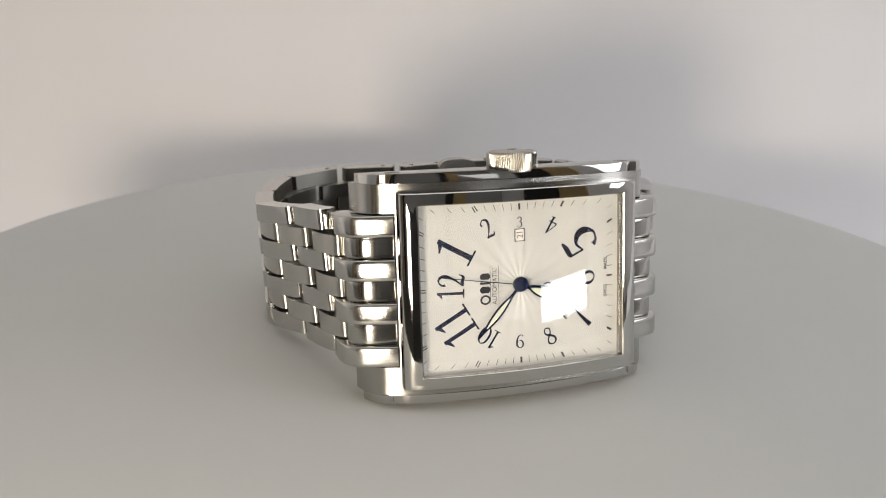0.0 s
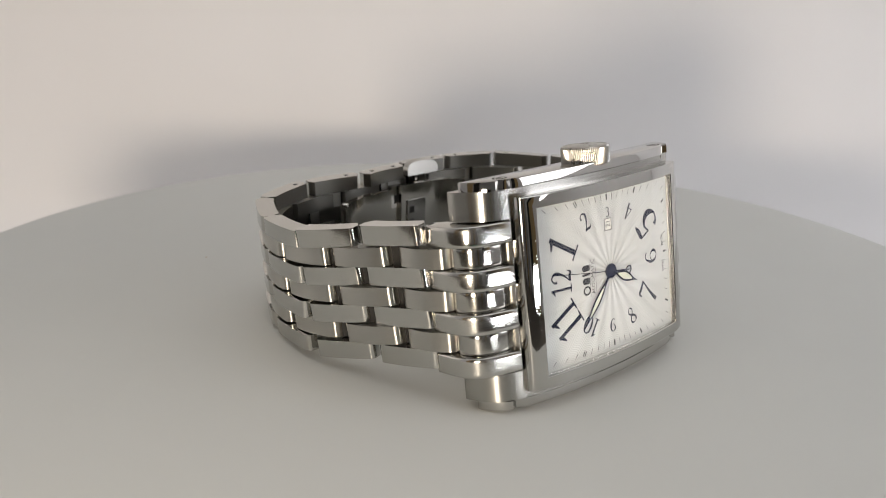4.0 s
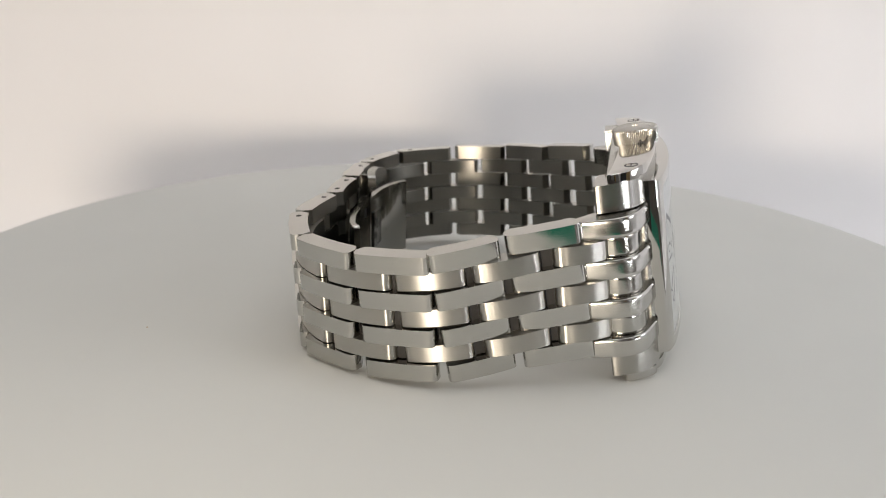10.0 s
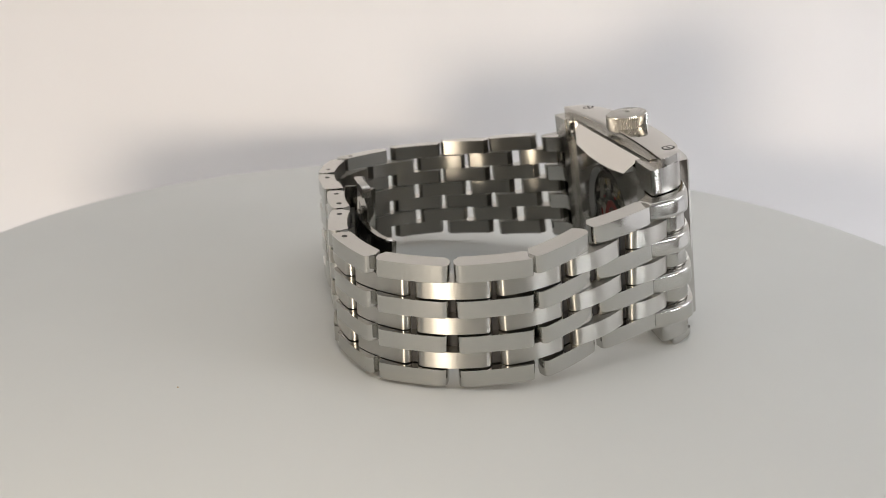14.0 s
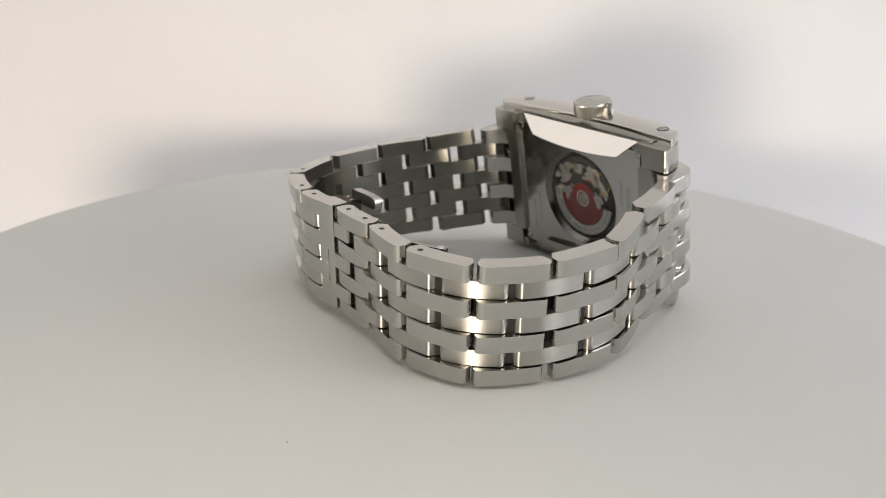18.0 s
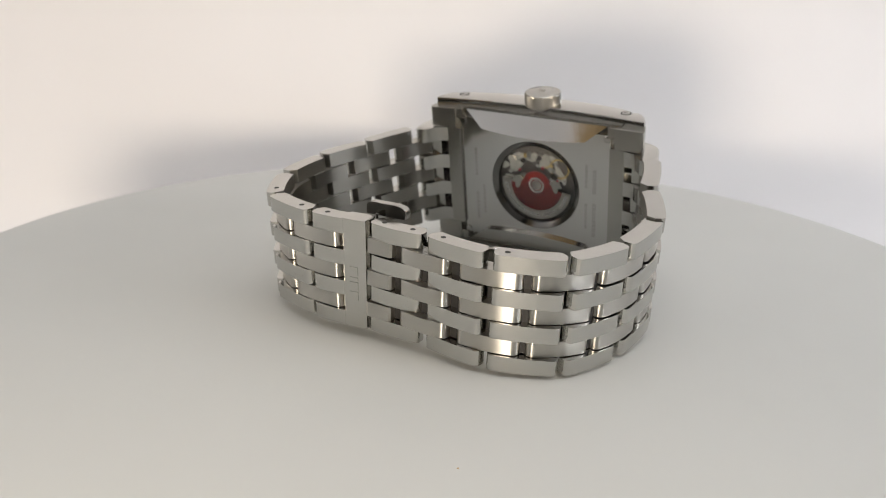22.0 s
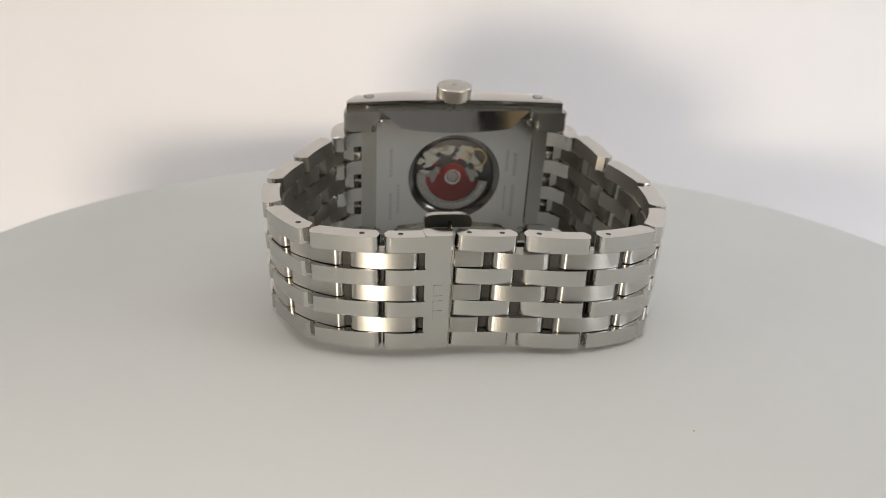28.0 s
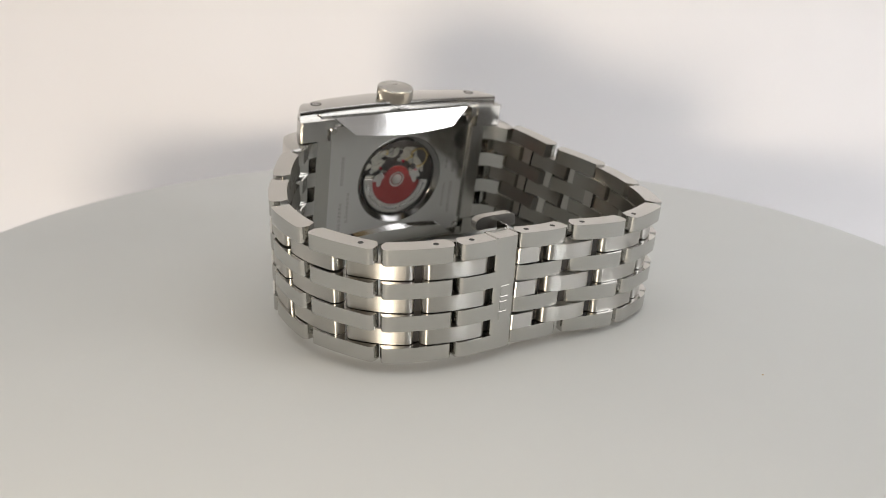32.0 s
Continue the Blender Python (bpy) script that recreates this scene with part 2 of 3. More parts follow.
def green_mat():
    """A sheet that lies on the table, seen mirrored in the upper links."""
    mat = new("cutting_mat", mesh_of("cutting_mat", block(-100, 172, -345, -225, -63.5, -61.2, 0.5), paper("green_mat", (0.01, 0.20, 0.12))))
    tagged(mat, "green cutting mat lying on the dark tabletop", "mat")


green_mat()


# ---- turntable ----
def turntable():
    r = 99.2
    rows = [(0, 0), (r - 1.6, 0)] + [(r - 1.6 + 1.6 * math.sin(radians(a)), -1.6 + 1.6 * math.cos(radians(a))) for a in (30, 60, 90)] + [(r, -14), (r - 2, -16), (0, -16)]
    base = new("turntable")
    tagged(base, "round white plastic display turntable with a smooth top", "turntable")
    part("platter", lathe(rows, 160), TURNTABLE, base, smooth=50)
    part("foot", lathe([(0, -17), (70, -17), (74, -20), (78, -60), (76, -62), (0, -62)], 96), TURNTABLE, base)
    part("dust_speck", lathe([(0, 0.10), (0.11, 0.07), (0.16, 0.0)], 7, at=(-24.5, 45.3, 0)), TAN, base, "tiny brown dust speck")
    return base


# ---- wristwatch ----
def front_y(x, y0):
    return y0 + x * x / 160.0 + 0.13 * max(0.0, abs(x) - 15.0) ** 2


def curve_front(x0, x1, y0, n=14):
    return [(x0 + (x1 - x0) * k / n, front_y(x0 + (x1 - x0) * k / n, y0)) for k in range(n + 1)]


def ring_frame(outer, inner, prof):
    """A rectangular frame. prof: how far from the outer to the inner edge, depth, and whether that depth follows the curved front."""
    bm = bmesh.new()
    n = 16
    loops = []
    for f, d, bowed in prof:
        hx, hz = outer[0] + (inner[0] - outer[0]) * f, outer[1] + (inner[1] - outer[1]) * f
        ring = [(-hx + 2 * hx * k / n, -hz) for k in range(n + 1)] + [(hx, -hz + 2 * hz * k / 8) for k in range(1, 9)]
        ring += [(hx - 2 * hx * k / n, hz) for k in range(1, n + 1)] + [(-hx, hz - 2 * hz * k / 8) for k in range(1, 8)]
        loops.append([bm.verts.new((x, front_y(x, d) if bowed else d, z)) for x, z in ring])
    m = len(loops[0])
    for a, b in zip(loops, loops[1:]):
        for k in range(m):
            bm.faces.new((a[k], a[(k + 1) % m], b[(k + 1) % m], b[k]))
    return bm


def flank_plate():
    """The bowed plate along one flank: it follows the curved front, sinks towards both ends and has softened edges."""
    bm = bmesh.new()
    n = 44
    rows = []
    for k in range(n + 1):
        u = -1 + 2 * k / n
        x = 20.7 * math.copysign(1 - (1 - abs(u)) ** 1.25, u)
        ax = abs(x)
        front = front_y(x, -0.15) if ax < 17.9 else 2.12 + 0.13 * (ax - 17.9) + 0.42 * (ax - 17.9) ** 2
        back = max(5.2 + 0.003 * x * x, front + 0.6)
        top, low = 15.45 - 0.0002 * x * x, 14.14 - 0.0003 * x * x
        ring = [(front, low), (front, top - 0.28), (front + 0.09, top - 0.08), (front + 0.3, top), (back - 0.2, top), (back - 0.05, top - 0.06), (back, top - 0.2), (back, low)]
        rows.append([bm.verts.new((x, y, z)) for y, z in ring])
    for a, b in zip(rows, rows[1:]):
        for i in range(8):
            bm.faces.new((a[i], a[(i + 1) % 8], b[(i + 1) % 8], b[i]))
    bm.faces.new(rows[0])
    bm.faces.new(rows[-1][::-1])
    return bm


def case_parts(watch):
    # middle of the case
    body = part("case", ring_frame((16.7, 14.3), (14.2, 11.4), [(0.0, 6.7, 0), (0.0, 0.2, 1), (0.08, -0.1, 1), (0.9, -0.15, 1), (1.0, 0.05, 1), (1.0, 6.9, 0), (0.0, 6.9, 0)]), CASE_STEEL, watch, "brushed and polished steel case", CASE_M, 25)
    for s in (1, -1):
        flip = None if s > 0 else Matrix.Diagonal((1, 1, -1, 1))
        part("side_plate", flank_plate(), POLISHED, body, "polished flank plate", flip)
        part("back_band", block(-16.35, 16.35, 5.9, 6.9, 11.8, 13.95, 0.15), CASE_STEEL, body, m=flip)
        for x0, x1 in ((-16.4, -14.6), (14.6, 16.4)):
            part("back_corner", block(x0, x1, 5.9, 7.95, 12.2, 14.0, 0.15), CASE_STEEL, body, m=flip)
        for sx in (-16.35, 16.35):
            screw = lathe([(0, 15.445), (0.66, 15.445), (0.74, 15.4), (0.74, 15.15), (0, 15.15)], 20, at=(sx, 3.3, 0))
            part("screw_recess", lathe([(0.72, 15.43), (0.98, 15.43)], 20, at=(sx, 3.3, 0)), DARK, body, m=flip)
            part("screw", screw, POLISHED, body, m=flip)
            part("screw_slot", block(sx - 0.55, sx + 0.55, 3.17, 3.43, 15.43, 15.46, 0), DARK, body, m=flip)
    # lugs
    tip = [(16.0, 1.7), (17.3, 2.1), (18.2, 2.5), (19.1, 2.95), (19.9, 3.8), (20.6, 5.2), (21.05, 6.8), (21.25, 7.9), (21.2, 8.2), (20.9, 8.4), (16.0, 8.2)]
    for sx in (-1, 1):
        for sz in (-1, 1):
            bm = prism(tip, 10.25, 14.08, 0.16, 3)
            part("lug", bm, CASE_STEEL, body, m=Matrix.Diagonal((sx, 1, sz, 1)))
    return body


def bezel(watch):
    """The raised curved frame round the glass."""
    prof = [(0.0, 1.9, 0), (0.0, -1.65, 1), (0.03, -1.85, 1), (0.1, -1.95, 1), (0.5, -1.97, 1), (0.95, -1.97, 1), (1.0, -1.87, 1), (1.0, 2.0, 0)]
    bm = ring_frame((16.75, 12.95), (14.45, 11.3), prof)
    bmesh.ops.translate(bm, verts=bm.verts, vec=(0.4, 0, 0))
    per = 48
    bm.faces.ensure_lookup_table()
    for i, f in enumerate(bm.faces):
        f.material_index = 1 if 3 * per <= i < 5 * per else 0
    return part("bezel", bm, [POLISHED, BEZEL_STEEL], watch, "raised steel bezel with a satin face and polished bevels", CASE_M, smooth=25)


def crystal(watch):
    bm = bmesh.new()
    n = 24
    for y0, w in ((-1.86, 0), (-1.2, 1)):
        rows = []
        for k in range(n + 1):
            x = -14.05 + 28.8 * k / n
            rows.append([bm.verts.new((x, y0 + x * x / 160.0, z)) for z in (-11.25, 11.25)])
        for a, b in zip(rows, rows[1:]):
            bm.faces.new((a[0], b[0], b[1], a[1]) if not w else (a[1], b[1], b[0], a[0]))
    ob = part("crystal", bm, GLASS, watch, "curved clear sapphire crystal", CASE_M)
    ob.visible_shadow = False
    return ob


DIAL_Y = 1.7
# strokes of the digits: x, y and width, for a height of 1
SIX = [[(0.22, 0.86, 0.10), (0.08, 0.97, 0.05), (-0.13, 0.86, 0.09), (-0.26, 0.5, 0.14), (-0.21, 0.18, 0.12), (0.0, 0.025, 0.05), (0.2, 0.15, 0.12), (0.23, 0.36, 0.13), (0.08, 0.56, 0.06), (-0.12, 0.51, 0.04), (-0.24, 0.36, 0.04)]]
DIGITS = {
    "0": [[(0.0, 0.975, 0.05), (0.2, 0.82, 0.11), (0.26, 0.5, 0.14), (0.2, 0.18, 0.11), (0.0, 0.025, 0.05), (-0.2, 0.18, 0.11), (-0.26, 0.5, 0.14), (-0.2, 0.82, 0.11), (0.0, 0.975, 0.05)]],
    "1": [[(0.03, 0.0, 0.13), (0.03, 0.5, 0.12), (0.03, 1.0, 0.12)], [(0.06, 0.98, 0.07), (-0.06, 0.88, 0.09), (-0.2, 0.82, 0.03)], [(-0.17, 0.025, 0.05), (0.03, 0.025, 0.05), (0.23, 0.025, 0.05)]],
    "2": [[(-0.2, 0.70, 0.13), (-0.21, 0.84, 0.08), (-0.02, 0.965, 0.06), (0.17, 0.86, 0.12), (0.18, 0.66, 0.14), (0.02, 0.36, 0.08), (-0.25, 0.06, 0.05)], [(-0.26, 0.07, 0.10), (-0.05, 0.08, 0.13), (0.16, 0.05, 0.10), (0.27, 0.22, 0.03)]],
    "3": [[(-0.2, 0.80, 0.10), (-0.02, 0.965, 0.05), (0.18, 0.80, 0.12), (0.12, 0.60, 0.08), (-0.06, 0.53, 0.04)], [(-0.06, 0.53, 0.04), (0.15, 0.46, 0.08), (0.22, 0.25, 0.14), (0.0, 0.03, 0.05), (-0.23, 0.18, 0.11)]],
    "4": [[(0.10, 0.98, 0.05), (-0.1, 0.65, 0.05), (-0.28, 0.32, 0.05)], [(-0.3, 0.30, 0.07), (0.0, 0.30, 0.07), (0.3, 0.30, 0.07)], [(0.11, 0.0, 0.13), (0.11, 0.5, 0.13), (0.11, 1.0, 0.11)], [(-0.03, 0.025, 0.05), (0.11, 0.025, 0.05), (0.25, 0.025, 0.05)]],
    "5": [[(-0.15, 0.93, 0.12), (0.06, 0.93, 0.13), (0.25, 0.97, 0.05)], [(-0.16, 0.96, 0.05), (-0.18, 0.75, 0.05), (-0.2, 0.52, 0.05)], [(-0.2, 0.53, 0.04), (0.02, 0.62, 0.07), (0.2, 0.48, 0.14), (0.22, 0.25, 0.16), (0.06, 0.03, 0.07), (-0.16, 0.06, 0.06), (-0.24, 0.2, 0.13)]],
    "6": SIX,
    "7": [[(-0.25, 0.78, 0.04), (-0.22, 0.93, 0.08), (0.0, 0.93, 0.12), (0.26, 0.95, 0.09)], [(0.26, 0.95, 0.05), (0.08, 0.5, 0.09), (-0.04, 0.0, 0.16)]],
    "8": [[(0.0, 0.54, 0.12), (-0.17, 0.7, 0.09), (-0.15, 0.9, 0.07), (0.0, 0.975, 0.05), (0.16, 0.88, 0.08), (0.14, 0.7, 0.07), (0.0, 0.54, 0.10), (-0.2, 0.36, 0.08), (-0.22, 0.15, 0.11), (0.0, 0.025, 0.05), (0.22, 0.15, 0.12), (0.2, 0.36, 0.12), (0.0, 0.54, 0.12)]],
    "9": [[(-x, 1 - y, w) for x, y, w in SIX[0]]],
}


def smooth_stroke(pts, n=5):
    """A curve through the points of a stroke."""
    out = []
    for i in range(len(pts) - 1):
        p = [pts[max(i - 1, 0)], pts[i], pts[i + 1], pts[min(i + 2, len(pts) - 1)]]
        for k in range(n):
            f = k / n
            out.append(tuple(0.5 * (2 * b + (c - a) * f + (2 * a - 5 * b + 4 * c - d) * f * f + (3 * b - a - 3 * c + d) * f ** 3) for a, b, c, d in zip(*p)))
    return out + [pts[-1]]


def dial_parts(watch):
    m = CASE_M @ pose(-0.0002, DIAL_Y * MM, 0.0)
    dial = part("dial", plate([(-14.2, -11.6), (15.4, -11.6), (15.4, 11.6), (-14.2, 11.6)], 0.0, 0.4), DIAL, watch, "silver guilloche dial with black numerals", m, 0)
    up = Matrix(((0, -1, 0), (0, 0, -1), (1, 0, 0))).to_4x4()  # letters: along to z, up to -x, face to -y

    def letters(name, text, x, z, size, tilt=0.0, mat=BLACK, sx=1.0, offset=0.0, spacing=1.0, extra=None, y=-0.03):
        bm = writing(text, size, 0.02, sx, offset, spacing)
        if extra:
            extra(bm)
        for v in bm.verts:
            v.co = (up @ (Matrix.Rotation(radians(tilt), 4, "Z") @ v.co)) + Vector((x + 0.2, y, z + 0.2))
        return part(name, bm, mat, dial, smooth=0)

    def bar(bm, x0, x1, y0, y1):
        vs = [bm.verts.new(p) for p in ((x0, y0, 0.02), (x1, y0, 0.02), (x1, y1, 0.02), (x0, y1, 0.02))]
        bm.faces.new(vs)

    def numeral(text, x, z, height, sx=1.0, bold=1.0):
        """Serif digits drawn as strokes that swell and thin; heads point outwards on the 12 side and inwards on the 6 side."""
        out = math.degrees(math.atan2(z + 0.2, -(x + 0.2)))
        tilt = radians(-out if abs(out) <= 91 else 180 - out)
        bm = bmesh.new()
        step = 0.62 if text != "11" else 0.50
        for j, digit in enumerate(text):
            off = (j - (len(text) - 1) / 2) * step
            for q, stroke in enumerate(DIGITS[digit]):
                pts = smooth_stroke(stroke)
                rows = []
                for i, (px, py, w) in enumerate(pts):
                    c, d = pts[max(i - 1, 0)], pts[min(i + 1, len(pts) - 1)]
                    dirn = Vector((d[0] - c[0], d[1] - c[1])).normalized()
                    rows.append([(px + off - dirn.y * w * bold / 2 * e, py - 0.5 + dirn.x * w * bold / 2 * e) for e in (-1, 1)])
                vs = []
                for row in rows:
                    pair = []
                    for px, py in row:
                        v = Matrix.Rotation(tilt, 3, "Z") @ Vector((px * sx * height, py * height, 0.02 + 0.003 * q))
                        pair.append(bm.verts.new((up @ v) + Vector((x + 0.2, -0.03, z + 0.2))))
                    vs.append(pair)
                for c, d in zip(vs, vs[1:]):
                    bm.faces.new((c[0], d[0], d[1], c[1]))
        return part("numeral", bm, NAVY, dial, smooth=0)

    numeral("12", -9.6, 0.1, 3.6, 0.82)
    numeral("1", -9.0, 4.85, 5.2, 1.1)
    numeral("2", -4.6, 7.6, 2.7, 0.85)
    numeral("4", 4.25, 7.35, 2.4, 0.85)
    numeral("5", 8.45, 4.75, 5.0, 1.08, 1.1)
    numeral("6", 9.15, -0.15, 3.0, 1.05)
    numeral("7", 8.1, -5.45, 4.6, 0.9)
    numeral("8", 3.9, -7.75, 2.6, 0.9)
    numeral("9", -0.33, -8.05, 1.9, 0.95)
    numeral("10", -4.6, -7.1, 2.6, 0.9)
    numeral("11", -9.0, -5.3, 4.9, 0.95)
    numeral("3", -0.2, 8.15, 1.5, 0.9)
    letters("lettering", "AUTOMATIC", -3.75, -0.2, 0.92, 0, BLACK, 0.93, -0.004)
    letters("lettering", "SWISS", 12.3, -2.3, 0.72, 0, BLACK, 0.9, 0.012)
    letters("lettering", "MADE", 12.3, 1.6, 0.72, 0, BLACK, 0.9, 0.012)
    # the maker's mark as plain shapes: an oval ring, a rounded block, a bar, a rounded block
    bm = bmesh.new()
    ring = [[bm.verts.new((-5.0 + 0.2 + 0.72 * q * math.cos(2 * math.pi * k / 28), -0.03, -1.75 + 0.66 * q * math.sin(2 * math.pi * k / 28))) for q in (1.0, 0.62)] for k in range(28)]
    for k in range(28):
        c, d = ring[k], ring[(k + 1) % 28]
        bm.faces.new((c[0], d[0], d[1], c[1]))
    for cz, w, lo in ((-0.4, 0.9, 0.28), (0.5, 0.3, 0.0), (1.4, 0.85, 0.28)):
        corner = [(-4.8 + sx * (0.72 - lo * q), cz + sz * (w / 2 - lo * (1 - q))) for sx, sz, qs in ((1, 1, (0, 1)), (-1, 1, (1, 0)), (-1, -1, (0, 1)), (1, -1, (1, 0))) for q in qs]
        bm.faces.new([bm.verts.new((x, -0.03, z)) for x, z in dict.fromkeys(corner)])
    part("maker_mark", bm, BLACK, dial, smooth=0)
    for x in (-4.30, -3.18):
        part("rule", plate([(x + 0.17, -2.75), (x + 0.22, -2.75), (x + 0.22, 2.75), (x + 0.17, 2.75)], -0.03, 0.0), BLACK, dial, smooth=0)
    # minute track
    bm = bmesh.new()
    for k in range(60):
        a = radians(6 * k)
        dx, dz = -math.cos(a), math.sin(a)
        r = min(13.15 / max(abs(dx), 1e-6), 10.4 / max(abs(dz), 1e-6))
        five = k % 5 == 0
        ln, w = (0.85, 0.28) if five else (0.85, 0.075)
        if five and k in (0, 5, 10, 50, 55):
            pieces = (-0.16, 0.16)
            w = 0.14
        else:
            pieces = (0.0,)
        for o in pieces:
            c = [(r - ln / 2, o - w / 2), (r + ln / 2, o - w / 2), (r + ln / 2, o + w / 2), (r - ln / 2, o + w / 2)]
            bm.faces.new([bm.verts.new((q * dx - s * dz, -0.025, q * dz + s * dx)) for q, s in c])
    tagged(part("minute_track", bm, BLACK, dial, smooth=0), kind="stuff")
    # date window
    frame_bm = bmesh.new()
    prism([(-0.8, -0.62), (0.8, -0.62), (0.8, 0.62), (-0.8, 0.62)], 0, 0.05, bm=frame_bm)
    for v in frame_bm.verts:
        v.co = (v.co.y, -v.co.z, v.co.x + 6.62)
    part("date_disc", frame_bm, WHITE_INK, dial, "white date disc", smooth=0)
    for x0, x1, z0, z1 in ((-0.72, -0.6, 5.85, 7.4), (0.6, 0.72, 5.85, 7.4), (-0.72, 0.72, 5.78, 5.88), (-0.72, 0.72, 7.38, 7.48)):
        part("date_frame", block(x0, x1, -0.14, 0.0, z0, z1, 0.03), BACK_STEEL, dial)
    letters("date_number", "21", -0.2, 6.42, 1.2, 0, BLACK, 0.9, y=-0.08)
    # pointers
    piv = (0.15, 0.0)

    def leaf(name, angle, length, width, ring, y, tail):
        a = radians(angle)
        dx, dz = -math.cos(a), math.sin(a)
        def at(q, s):
            return (q * dx - s * dz, q * dz + s * dx)
        ns = 12
        edge = [(tail, 0.22), (length * 0.22, 0.20)]
        edge += [(length * (0.22 + 0.62 * k / ns), 0.16 + (width - 0.16) * math.sin(math.pi * k / ns) ** 0.8) for k in range(1, ns)]
        edge += [(length * 0.86, 0.16), (length, 0.03)]
        outl = [at(q, s) for q, s in edge] + [at(q, -s) for q, s in edge[::-1]]
        ob = part(name, plate([(x, z) for x, z in outl], y, y + 0.14, 0.03, 1), BLUED, watch, "blued steel leaf pointer with lume", m)
        core = [(length * (0.26 + 0.54 * k / ns), 0.05 + (width - 0.30) * math.sin(math.pi * k / ns)) for k in range(ns + 1)]
        outl = [at(q, s) for q, s in core] + [at(q, -s) for q, s in core[::-1]]
        part("lume", plate([(x, z) for x, z in outl], y - 0.05, y + 0.02), LUME, ob, smooth=0)
        return ob

    leaf("hour_pointer", 205, 6.2, 0.72, False, -0.30, -0.6)
    leaf("minute_pointer", 310.3, 9.2, 0.55, False, -0.52, -0.8)
    a = radians(9)
    dx, dz = -math.cos(a), math.sin(a)
    bm = plate([(q * dx - s * dz, q * dz + s * dx) for q, s in ((-4.4, -0.07), (11.0, -0.04), (11.0, 0.04), (-4.4, 0.07))], -0.74, -0.66)
    sec = part("seconds_pointer", bm, BLUED, watch, "thin blued steel seconds pointer", m, smooth=0)
    ringm = []
    bm = bmesh.new()
    for k in range(24):
        b = 2 * math.pi * k / 24
        ringm.append([bm.verts.new((-3.75 * dx + r * math.cos(b), y, -3.75 * dz + r * math.sin(b))) for r, y in ((0.42, -0.76), (0.62, -0.76), (0.62, -0.66), (0.42, -0.66))])
    for k in range(24):
        p, q = ringm[k], ringm[(k + 1) % 24]
        for j in range(4):
            bm.faces.new((p[j], q[j], q[(j + 1) % 4], p[(j + 1) % 4]))
    part("counterweight_ring", bm, BLUED, sec)
    part("arbor_cap", lathe([(1.05, 0.0), (1.05, -0.62), (0.98, -0.80), (0.6, -0.92), (0, -0.95)], 32, "y"), BLUED, watch, "dark blued round arbor cap", m)


def crown(watch):
    n = 70
    rows = [(2.4, 14.5), (3.0, 14.85), (3.3, 15.0), (3.4, 15.2), (3.4, 17.2), (3.26, 17.45), (2.95, 17.57), (2.75, 17.5), (1.9, 17.65), (0, 17.75)]
    bm = bmesh.new()
    rings = []
    for i, (r, h) in enumerate(rows):
        if r == 0:
            rings.append([bm.verts.new((0, 2.75, h))])
            continue
        ring = []
        for k in range(n * 2):
            a = 2 * math.pi * k / (n * 2)
            q = r - (0.17 if k % 2 and i in (3, 4) else 0.0)
            ring.append(bm.verts.new((q * math.cos(a), 2.75 + q * math.sin(a), h)))
        rings.append(ring)
    for a, b in zip(rings, rings[1:]):
        for k in range(n * 2):
            q = list(dict.fromkeys([a[k % len(a)], a[(k + 1) % len(a)], b[(k + 1) % len(b)], b[k % len(b)]]))
            if len(q) > 2:
                bm.faces.new(q)
    cr = part("crown", bm, KNURL, watch, "knurled steel winding crown", CASE_M, smooth=20)
    part("crown_emblem", block(-0.55, 0.55, 2.35, 3.15, 17.63, 17.83, 0.05), KNURL, cr)


